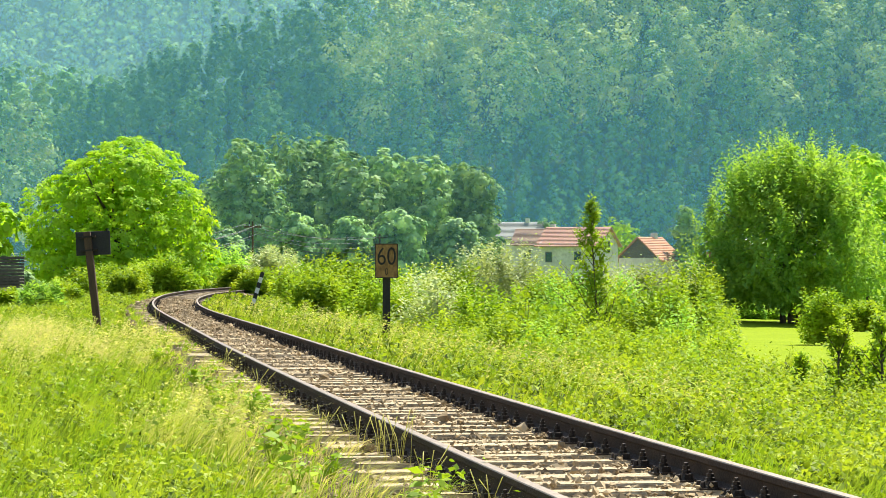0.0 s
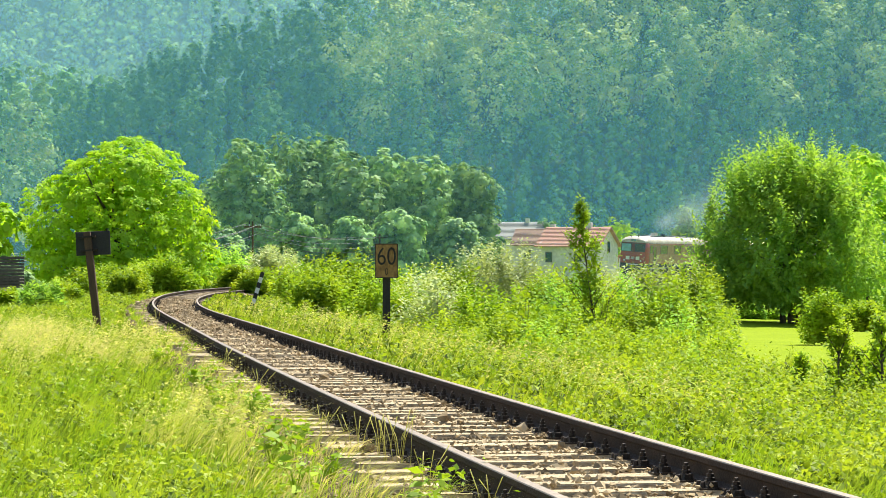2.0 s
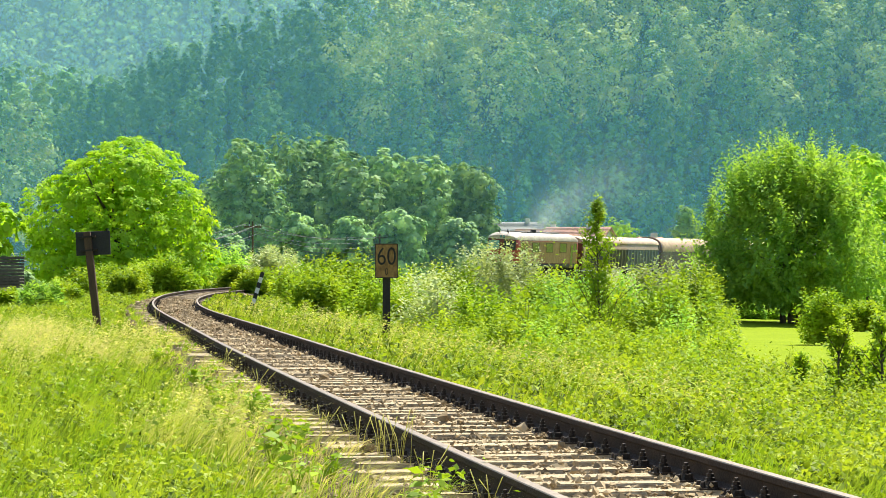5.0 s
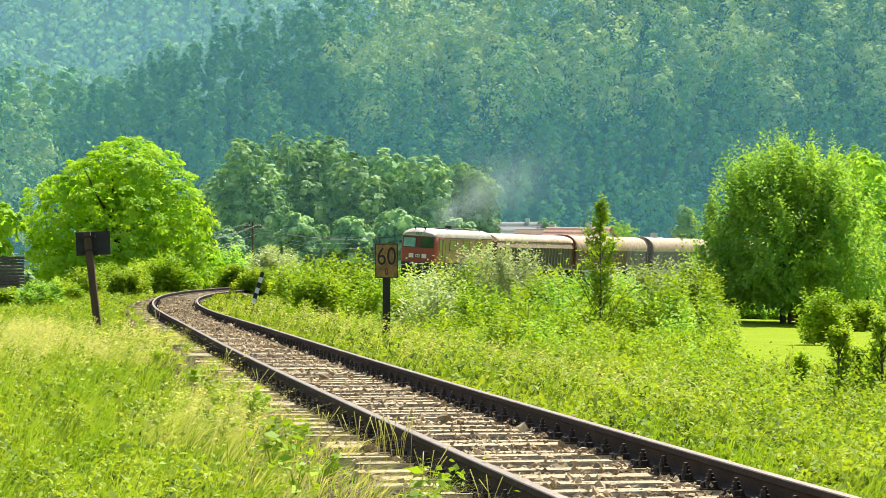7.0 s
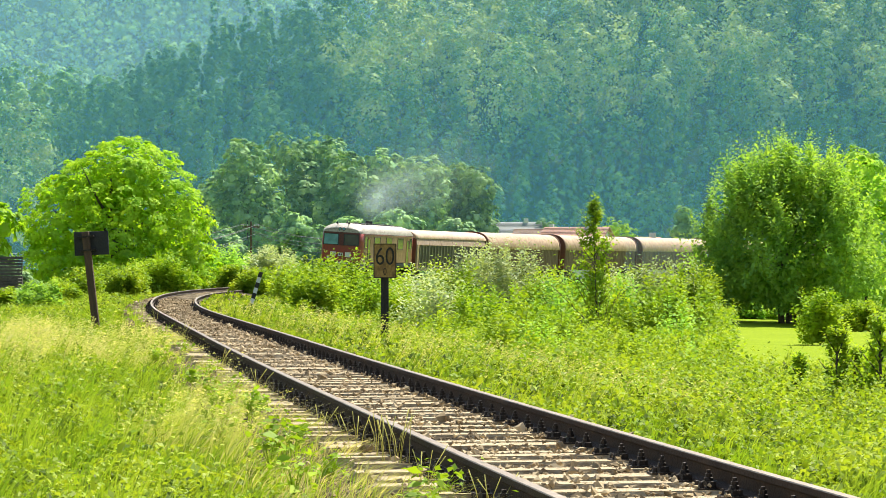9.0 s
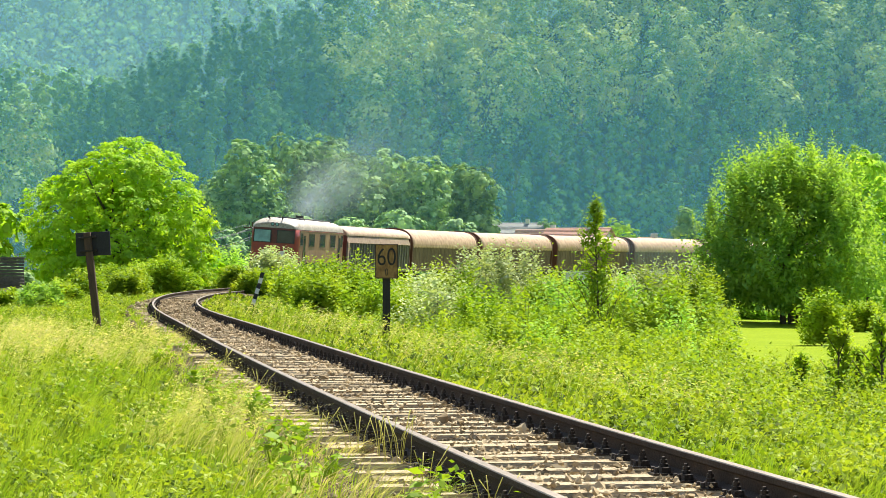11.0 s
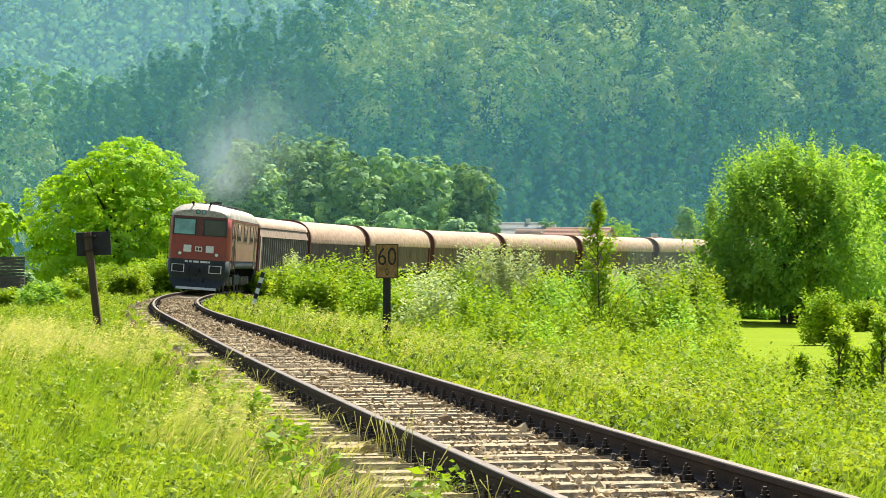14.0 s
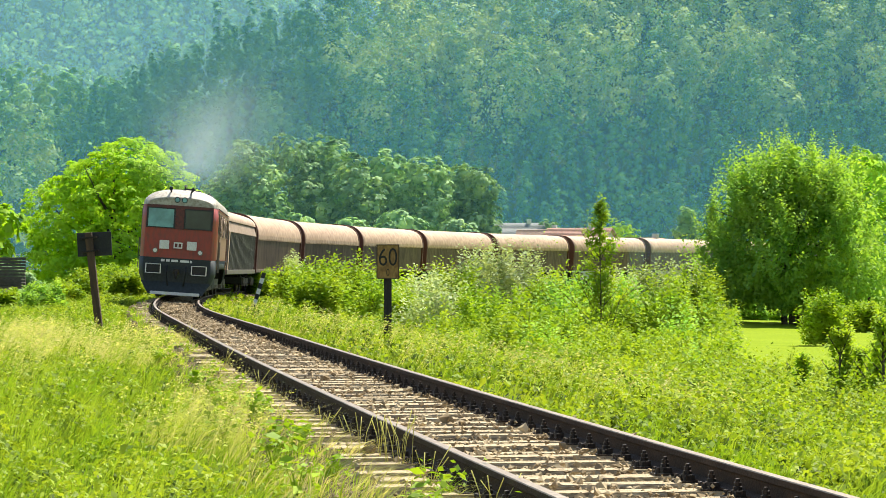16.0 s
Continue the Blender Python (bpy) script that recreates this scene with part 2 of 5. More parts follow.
def hills(x, y):
    crest = np.interp(x, (-400, -200, -106, -82, -36, 11, 60, 120, 400), (-3, 2, 20, 43, 62, 69, 88, 102, 140))
    z1 = np.minimum(hill_face(y - 610 - 12 * waves(x, y, 160, 3)), crest + 3 * waves(x, y, 70, 4))
    crest2 = np.interp(x, (-500, -190, -154, -109, -75, 60), (75, 66, 61, 54, 38, 5))
    z2 = np.minimum(np.clip((y - 800) * 0.5, 0, None), crest2)
    z3 = np.clip((y - 1250 - 20 * waves(x, y, 260, 5)) * 0.52, 0, 330)
    return np.maximum(np.maximum(z1, z2), z3)


def ground_z(x, y):
    x, y = np.atleast_1d(np.asarray(x, float)), np.atleast_1d(np.asarray(y, float))
    l, s = lateral(x, y)
    z = np.full(len(x), -0.42)
    z = z - 1.75 * smooth(2.6, 9.5, l) * smooth(-40, 30, s + 30) - 0.5 * smooth(9, 40, l) - 1.3 * smooth(4.2, 13, -l)
    z = z + 0.10 * waves(x, y, 9, 1) * smooth(2.2, 6, np.abs(l)) + 0.12 * waves(x, y, 30, 2) * smooth(3, 10, np.abs(l))
    return z + hills(x, y)


# ---- mesh helpers ----


def part(name, bm, mat, parent=None, label=""):
    """Links a bmesh or a mesh as one object, under a thing or a part if one is given."""
    if isinstance(bm, bmesh.types.BMesh):
        me = bpy.data.meshes.new(name)
        bm.to_mesh(me)
        bm.free()
    else:
        me = bm
    if mat and not me.materials:
        me.materials.append(mat)
    ob = new(name, me)
    if parent:
        ob.parent = parent
    return tagged(ob, label)


def sheet(name, pieces, smooth_faces=False):
    """A mesh of many separate faces, quick to make; pieces: arrays of shape (count, corners, 3)."""
    me = bpy.data.meshes.new(name)
    verts = np.concatenate([p.reshape(-1, 3) for p in pieces])
    totals = np.concatenate([np.full(len(p), p.shape[1], np.int32) for p in pieces])
    me.vertices.add(len(verts))
    me.vertices.foreach_set("co", verts.astype(np.float32).ravel())
    me.loops.add(len(verts))
    me.loops.foreach_set("vertex_index", np.arange(len(verts), dtype=np.int32))
    me.polygons.add(len(totals))
    me.polygons.foreach_set("loop_start", np.concatenate([[0], np.cumsum(totals)[:-1]]).astype(np.int32))
    me.update(calc_edges=True)
    return me


def solid(name, verts, faces, shade=False):
    me = bpy.data.meshes.new(name)
    me.from_pydata([tuple(v) for v in verts], [], [tuple(f) for f in faces])
    if shade:
        me.polygons.foreach_set("use_smooth", [True] * len(me.polygons))
    me.update()
    return me


def box(bm, lo, hi, bevel=0.0, m=None):
    c = [(a + b) / 2 for a, b in zip(lo, hi)]
    d = [b - a for a, b in zip(lo, hi)]
    mat = Matrix.Translation(c) @ Matrix.Diagonal((*d, 1))
    r = bmesh.ops.create_cube(bm, size=1, matrix=(m @ mat) if m else mat)
    if bevel:
        es = {e for v in r["verts"] for e in v.link_edges}
        bmesh.ops.bevel(bm, geom=list(es), offset=bevel, segments=2, affect="EDGES", profile=0.6)


def rod(bm, a, b, r1, r2=None, seg=10):
    a, b = Vector(a), Vector(b)
    d = b - a
    m = Matrix.Translation((a + b) / 2) @ d.to_track_quat("Z", "Y").to_matrix().to_4x4()
    bmesh.ops.create_cone(bm, cap_ends=True, segments=seg, radius1=r1, radius2=r1 if r2 is None else r2, depth=d.length, matrix=m)


def tube(bm, pts, radii, seg=7):
    rings = []
    for i, p in enumerate(pts):
        p = Vector(p)
        d = Vector(pts[min(i + 1, len(pts) - 1)]) - Vector(pts[max(i - 1, 0)])
        q = d.to_track_quat("Z", "Y")
        rings.append([bm.verts.new(p + q @ Vector((math.cos(6.2832 * k / seg) * radii[i], math.sin(6.2832 * k / seg) * radii[i], 0))) for k in range(seg)])
    for a, b in zip(rings, rings[1:]):
        for k in range(seg):
            f = bm.faces.new((a[k], a[(k + 1) % seg], b[(k + 1) % seg], b[k]))
            f.smooth = True
    bm.faces.new(rings[0][::-1])
    bm.faces.new(rings[-1])


def boxed(name, lo, hi, mat, parent, bevel=0.01, label=""):
    bm = bmesh.new()
    box(bm, lo, hi, bevel)
    return part(name, bm, mat, parent, label)


def thing(name, m, label, category, group="", kind=""):
    ob = new(name)
    ob.matrix_world = m
    return tagged(ob, label, category, group, kind)


def leaves(r, pts, out, size, droop=0.0, aspect=1.7, spread=0.35, ruffle=0.5):
    """One pointed four-cornered leaf at each point, facing roughly along out."""
    n = len(pts)
    nor = out + r.normal(0, ruffle, (n, 3)) + np.array([0, 0, 0.35])
    nor /= np.linalg.norm(nor, axis=1)[:, None] + 1e-9
    a = np.cross(nor, r.normal(0, 1, (n, 3)) + np.array([0, 0, -droop]))
    a /= np.linalg.norm(a, axis=1)[:, None] + 1e-9
    b = np.cross(nor, a)
    s = (size * np.exp(r.normal(0, spread, n)))[:, None]
    w = s / aspect
    bend = nor * s * 0.18
    return np.stack([pts - a * s, pts + b * w + bend, pts + a * s, pts - b * w + bend], 1)


def shoots(r, base, tip, per, size, aspect=2.0, spread=1.0, bare=0.1):
    """Leaves set alternately along straight shoots, largest in the middle, pointing out and up; all as separate quads."""
    n = len(base)
    run = tip - base
    way = run / (np.linalg.norm(run, axis=1)[:, None] + 1e-9)
    f = bare + (1.02 - bare) * (np.arange(per)[None] + r.rand(n, per)) / per
    a = np.arange(per)[None] * 2.4 + r.uniform(0, 6.3, (n, 1)) + r.normal(0, 0.3, (n, per))
    e1 = np.cross(way, np.array([0.31, 0.87, 0.12]))
    e1 /= np.linalg.norm(e1, axis=1)[:, None] + 1e-9
    e2 = np.cross(way, e1)
    side = e1[:, None] * np.cos(a)[..., None] + e2[:, None] * np.sin(a)[..., None]
    s = (np.broadcast_to(np.asarray(size, float), (n,))[:, None] * (1.15 - 0.55 * f ** 2) * np.exp(r.normal(0, 0.22, (n, per))))[..., None]
    axis = side + way[:, None] * 0.55 + r.normal(0, 0.22, (n, per, 3))
    axis /= np.linalg.norm(axis, axis=2)[..., None]
    p = base[:, None] + run[:, None] * f[..., None] + side * s * 0.9 * spread
    nor = np.cross(axis, np.cross(np.array([0.0, 0.0, 1.0]) + r.normal(0, 0.35, (n, per, 3)), axis))
    nor /= np.linalg.norm(nor, axis=2)[..., None] + 1e-9
    b = np.cross(nor, axis) * s / aspect
    q = np.stack([p - axis * s, p + b + nor * s * 0.15, p + axis * s - nor * s * 0.2, p - b + nor * s * 0.15], 2)
    return q.reshape(-1, 4, 3)


def bush(r, w, h, count, per, size, spiky=0.42):
    """A shrub's leaves: upright leafy shoots fanning out of the stool, the middle ones tallest."""
    a, u = r.uniform(0, 6.283, count), np.sqrt(r.rand(count))
    lump = 1 + 0.22 * np.sin(3 * a + r.uniform(0, 6)) + 0.12 * np.sin(7 * a)
    rad = w / 2 * u * np.clip(lump, 0.7, 1.25)
    top = h * (0.35 + 0.62 * np.sqrt(np.clip(1 - 0.9 * u ** 2, 0, 1))) * r.uniform(1 - spiky, 1.0 + spiky * 0.3, count)
    top *= np.where(r.rand(count) < 0.3, r.uniform(0.45, 0.85, count), 1.0)
    top *= 1 + 0.2 * np.sin(2 * a + r.uniform(0, 6)) * u
    tip = np.stack([rad * np.cos(a), rad * np.sin(a), top], -1) + r.normal(0, 0.06 * w, (count, 3)) * np.array([1, 1, 0.6])
    tip[:, 2] = np.clip(tip[:, 2], 0.15, h)
    top = tip[:, 2]
    long = np.minimum(top * 0.92, h * r.uniform(0.32, 0.6, count))
    base = tip - np.stack([0.35 * rad * np.cos(a) * long / h, 0.35 * rad * np.sin(a) * long / h, long], -1)
    core = count // 5
    inner = shoots(r, base[:core] * 0.7, tip[:core] * np.array([0.7, 0.7, 0.74]), per // 2, size * 1.4, 1.4, 1.2)
    return np.concatenate([shoots(r, base, tip, per, size, 1.5, 1.25), inner])


def spray_crown(r, big, clumps, each, per, length, size):
    """Upswept leafy sprays bristling from the boughs, so that the outline is toothed."""
    lob = np.array(big, float)
    area = lob[:, 3] * lob[:, 4]
    k = r.choice(len(lob), clumps * 3, p=area / area.sum())
    d = r.normal(0, 1, (len(k), 3))
    d[:, 2] += 0.15
    d /= np.linalg.norm(d, axis=1)[:, None]
    c = lob[k, :3] + d * lob[k][:, [3, 3, 4]] * r.uniform(0.7, 1.0, len(k))[:, None]
    deep = np.zeros(len(k), bool)
    for j in range(len(lob)):
        q = (c - lob[j, :3]) / lob[j, [3, 3, 4]]
        deep |= ((q * q).sum(1) < 0.6) & (k != j)
    keep = np.where(~deep)[0][:clumps]
    c, d = np.repeat(c[keep], each, 0), np.repeat(d[keep], each, 0)
    way = d * 0.75 + np.array([0, 0, 0.8]) + r.normal(0, 0.2, d.shape)
    way /= np.linalg.norm(way, axis=1)[:, None]
    ln = (length * r.uniform(0.6, 1.3, len(c)))[:, None]
    c = c + r.normal(0, length * 0.22, c.shape)
    return shoots(r, c - way * ln * 0.5, c + way * ln * 0.5, per, size, 1.7, 1.2, 0.0)


def boughs(r, width, height, base, count, top=0.45):
    """Large ellipsoid masses heaped in an egg-shaped envelope."""
    out = [(0, 0, base + (height - base) * 0.48, width * 0.31, (height - base) * 0.42)]
    for i in range(count):
        z = (i + 0.5) / count
        env = math.sqrt(max(0.05, 1 - ((z - top) / (1.05 - top if z > top else top + 0.2)) ** 2))
        a = i * 2.4 + r.uniform(-0.5, 0.5)
        s = width * r.uniform(0.14, 0.22)
        rr = max(0.0, width / 2 * env - s * 0.85) * r.uniform(0.75, 1.08)
        out.append((rr * math.cos(a), rr * math.sin(a), base + (height - base) * (0.06 + 0.86 * z), s, s * r.uniform(0.75, 1.05)))
    return out


def columns(r, width, height, base, count):
    """Upright spindle-shaped leaders side by side, tallest in the middle."""
    out = []
    for i in range(count):
        a, u = i * 2.4 + r.uniform(-0.3, 0.3), math.sqrt((i + 0.3) / count)
        rr = width * 0.40 * u
        top = height * (1.0 - 0.30 * u ** 2.2) * r.uniform(0.9, 1.0)
        low = base + (height - base) * 0.10 * r.rand()
        s = width * r.uniform(0.09, 0.13)
        out.append((rr * math.cos(a), rr * math.sin(a), (top + low) / 2, s, (top - low) / 2))
        out.append((rr * math.cos(a) * 1.12, rr * math.sin(a) * 1.12, low + (top - low) * 0.33, s * 1.45, (top - low) * 0.34))
    return out


def crown(r, big, clumps, per, clump, size, droop=0.3, aspect=1.7, up=0.55, ruffle=0.27):
    """Leafy tufts on the outside of the boughs, with dark gaps between them, and some leaves within."""
    lob = np.array(big, float)
    area = lob[:, 3] * lob[:, 4]
    k = r.choice(len(lob), clumps * 3, p=area / area.sum())
    d = r.normal(0, 1, (len(k), 3))
    d[:, 2] += 0.25
    d /= np.linalg.norm(d, axis=1)[:, None]
    c = lob[k, :3] + d * lob[k][:, [3, 3, 4]] * r.uniform(0.86, 1.04, len(k))[:, None]
    deep = np.zeros(len(k), bool)
    for j in range(len(lob)):
        q = (c - lob[j, :3]) / lob[j, [3, 3, 4]]
        deep |= ((q * q).sum(1) < 0.72) & (k != j)
    keep = np.where(~deep)[0][:clumps]
    c, d = c[keep], d[keep]
    n = len(c)
    rad = clump * r.uniform(0.55, 1.35, n)
    dd = r.normal(0, 0.75, (n, per, 3)) + d[:, None] * 0.75 + np.array([0, 0, up])
    dd /= np.linalg.norm(dd, axis=2)[..., None]
    p = c[:, None] + dd * (rad[:, None] * (0.45 + 0.65 * r.rand(n, per) ** 0.6))[..., None] * np.array([1, 1, 0.85])
    face = d[:, None] * 0.9 + dd * 0.45 + np.array([0, 0, 0.1])
    pts, out = p.reshape(-1, 3), face.reshape(-1, 3)
    m = len(pts) // 5
    kk = r.choice(len(lob), m, p=area / area.sum())
    e = r.normal(0, 1, (m, 3))
    e /= np.linalg.norm(e, axis=1)[:, None]
    fill = lob[kk, :3] + e * lob[kk][:, [3, 3, 4]] * r.uniform(0.5, 0.88, m)[:, None]
    near, ok = pts[:, 2] > 0.02, fill[:, 2] > 0.02
    return np.concatenate([leaves(r, pts[near], out[near], size, droop, aspect, 0.35, ruffle), leaves(r, fill[ok], e[ok], size * 2.0, droop, aspect, 0.3, 0.3)])


def tree_thing(name, m, seed, width, height, base, lobes, clumps, per, clump, leaf, mat, label, category="tree", trunk=0.25, limbs=6, trunks=1, group="", top=0.45, droop=0.3, up=0.55, leafing="tufts"):
    r = np.random.RandomState(seed)
    ob = thing(name, m, label, category, group)
    bm = bmesh.new()
    for j in range(trunks):
        ox = 0 if trunks == 1 else (j - (trunks - 1) / 2) * trunk * 2.6
        lean = r.uniform(-0.06, 0.06, 2) * height
        pts = [(ox + lean[0] * f, lean[1] * f, -0.3 + (height * 0.86 + 0.3) * f) for f in (0, 0.08, 0.3, 0.55, 0.8, 1)]
        tube(bm, pts, [trunk * k for k in (1.25, 1.0, 0.8, 0.55, 0.3, 0.06)], 8)
        for i in range(limbs):
            f = r.uniform(0.22, 0.75)
            a = i * 2.4 + r.uniform(-0.5, 0.5)
            z0 = height * 0.86 * f
            reach = width * 0.42 * r.uniform(0.7, 1.0) * (1 - 0.5 * abs(f - 0.45))
            p0 = Vector((ox + lean[0] * f, lean[1] * f, z0))
            p2 = p0 + Vector((math.cos(a) * reach, math.sin(a) * reach, reach * r.uniform(0.3, 0.8)))
            tube(bm, [p0, p0.lerp(p2, 0.45) + Vector((0, 0, -0.06 * reach)), p2], [trunk * 0.45, trunk * 0.28, trunk * 0.05], 5)
    part("trunk", bm, M_BARK, ob)
    if leafing == "shoots":
        part("crown", sheet("crown", [bush(r, width, height, clumps, per, leaf)]), mat, ob)
        return ob
    if leafing == "sprays":
        leaders = columns(r, width, height, base, lobes)
        tuft = spray_crown(r, leaders, clumps, 3, per, clump, leaf)
        inner = crown(r, [(x, y, z, p * 0.7, q * 0.85) for x, y, z, p, q in leaders], clumps // 5, 10, clump * 0.3, leaf)
        tuft = np.concatenate([tuft, inner])
        tuft = tuft[tuft[:, :, 2].min(1) > base * 0.6]
    else:
        tuft = crown(r, boughs(r, width, height, base, lobes, top), clumps, per, clump, leaf, droop, 1.25 if leaf > 0.13 else 1.6, up, 0.27 if up < 0.8 else 0.5)
    flat = np.sqrt(tuft[..., 0] ** 2 + tuft[..., 1] ** 2)
    k = width / 2 / np.percentile(flat, 95)
    tuft = tuft * np.array([k, k, height / np.percentile(tuft[..., 2], 99.3)])
    part("crown", sheet("crown", [tuft]), mat, ob)
    return ob


# ---- ground: one sheet from behind the camera to the horizon ----


def build_ground():
    ys = [-250, -150, -90, -50, -25, -10]
    y, d = 0.0, 1.2
    while y < 330:
        ys.append(y)
        y += d
        d *= 1.012
    while y < 2300:
        ys.append(y)
        y += 14
    ys += [2600, 3200, 4200, 4900]
    us = np.linspace(-1, 1, 131)
    us = np.sign(us) * (0.25 * np.abs(us) + 0.75 * np.abs(us) ** 3)
    Y, U = np.meshgrid(np.array(ys), us, indexing="ij")
    X = U * (70 + 0.75 * np.abs(Y)) + 0.0
    Z = ground_z(X.ravel(), Y.ravel())
    n, k = Y.shape
    idx = np.arange(n * k).reshape(n, k)
    faces = np.stack([idx[:-1, :-1], idx[:-1, 1:], idx[1:, 1:], idx[1:, :-1]], -1).reshape(-1, 4)
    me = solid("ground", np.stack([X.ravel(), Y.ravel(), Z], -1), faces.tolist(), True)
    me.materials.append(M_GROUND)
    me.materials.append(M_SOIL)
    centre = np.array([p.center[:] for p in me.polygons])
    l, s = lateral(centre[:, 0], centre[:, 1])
    # Soil under rank growth and on the hills, darkened as the plants' shade.
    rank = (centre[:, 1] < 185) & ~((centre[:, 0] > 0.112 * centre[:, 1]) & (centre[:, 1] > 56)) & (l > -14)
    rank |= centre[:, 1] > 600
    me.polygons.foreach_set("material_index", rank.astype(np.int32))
    tagged(part("ground", me, M_GROUND), "green grassy valley floor rising into wooded hills", "ground", kind="structure")


build_ground()

# ---- railway track ----
RAIL_PROFILE = ((-0.036, 0.0), (-0.036, -0.035), (-0.012, -0.05), (-0.009, -0.125), (-0.07, -0.143), (-0.07, -0.155),
                (0.07, -0.155), (0.07, -0.143), (0.009, -0.125), (0.012, -0.05), (0.036, -0.035), (0.036, 0.0))


def swept(name, profile, s, lat0, mat, parent=None, shade=False, closed=True, label=""):
    rows = [on_track(s, lat0 + px, pz)[0] for px, pz in profile]
    V = np.stack(rows, 1)
    n, k = V.shape[:2]
    idx = np.arange(n * k).reshape(n, k)
    nxt = np.roll(idx, -1, 1) if closed else idx[:, 1:]
    cur = idx if closed else idx[:, :-1]
    f = np.stack([cur[:-1], nxt[:-1], nxt[1:], cur[1:]], -1).reshape(-1, 4)
    return part(name, solid(name, V.reshape(-1, 3), f.tolist(), shade), mat, parent, label)


def build_track():
    track = thing("railway_track", pose(0, 0, 0), "single railway track curving on weathered sleepers and ballast", "railway track", kind="structure")
    s = np.arange(-30, 420, 0.5)
    for side in (-0.7535, 0.7535):
        rail = swept("rail", RAIL_PROFILE, s, side, M_RAIL, track, label="rusty brown steel rail")
        swept("rail_head", ((-0.034, 0.0), (-0.03, 0.006), (0.03, 0.006), (0.034, 0.0)), s, side, M_RAILTOP, rail, label="polished bright running surface")
    swept("ballast_bed", ((-1.9, -0.62), (-1.5, -0.28), (-1.3, -0.225), (1.3, -0.225), (1.5, -0.28), (1.9, -0.62)), s, 0, M_BALLAST, track, closed=False, label="dusty brown crushed stone ballast")
    return track


TRACK = build_track()


def sleeper_mesh(seed):
    r = random.Random(seed)
    bm = bmesh.new()
    box(bm, (-1.3, -0.12, -0.32), (1.3, 0.12, -0.165), 0.012)
    for v in bm.verts:
        v.co += Vector((r.uniform(-0.02, 0.02), r.uniform(-0.008, 0.008), r.uniform(-0.007, 0.007)))
    me = bpy.data.meshes.new("sleeper")
    bm.to_mesh(me)
    bm.free()
    me.materials.append(M_WOOD)
    return me


def fastening_mesh():
    """Baseplate with clamps, clip bolts and coach screws on both sides of a rail."""
    bm = bmesh.new()
    box(bm, (-0.19, -0.08, -0.166), (0.19, 0.08, -0.152))
    for sx in (-1, 1):
        box(bm, (sx * 0.10 - 0.03, -0.055, -0.152), (sx * 0.10 + 0.03, 0.055, -0.115))
        rod(bm, (sx * 0.105, 0, -0.118), (sx * 0.105, 0, -0.092), 0.03, seg=6)
        rod(bm, (sx * 0.105, 0, -0.095), (sx * 0.105, 0, -0.045), 0.014, seg=6)
        rod(bm, (sx * 0.105, 0, -0.088), (sx * 0.105, 0, -0.066), 0.024, seg=6)
        for sy in (-0.045, 0.045):
            rod(bm, (sx * 0.165, sy, -0.155), (sx * 0.165, sy, -0.115), 0.02, 0.014, seg=6)
    me = bpy.data.meshes.new("fastening")
    bm.to_mesh(me)
    bm.free()
    me.materials.append(M_IRON)
    return me


def build_sleepers():
    meshes = [sleeper_mesh(i) for i in range(5)]
    clamp = fastening_mesh()
    r = random.Random(4)
    count = 0
    for i in range(266):
        s = -30 + 0.6 * i
        p, h, c = on_track(s)
        sleeper = part("sleeper", meshes[i % 5], None, TRACK)
        sleeper.matrix_world = pose(p[0] + r.uniform(-0.06, 0.06), p[1], p[2] + r.uniform(-0.018, 0.004), 0, math.degrees(c), math.degrees(h) - 90 + r.uniform(-0.6, 0.6))
        if s > -5 and count < 298:
            for lat in (-0.7535, 0.7535):
                q = on_track(s, lat)[0]
                f = part("fastening", clamp, None, TRACK)
                f.matrix_world = pose(*q, 0, math.degrees(c), math.degrees(h) - 90)
                count += 1


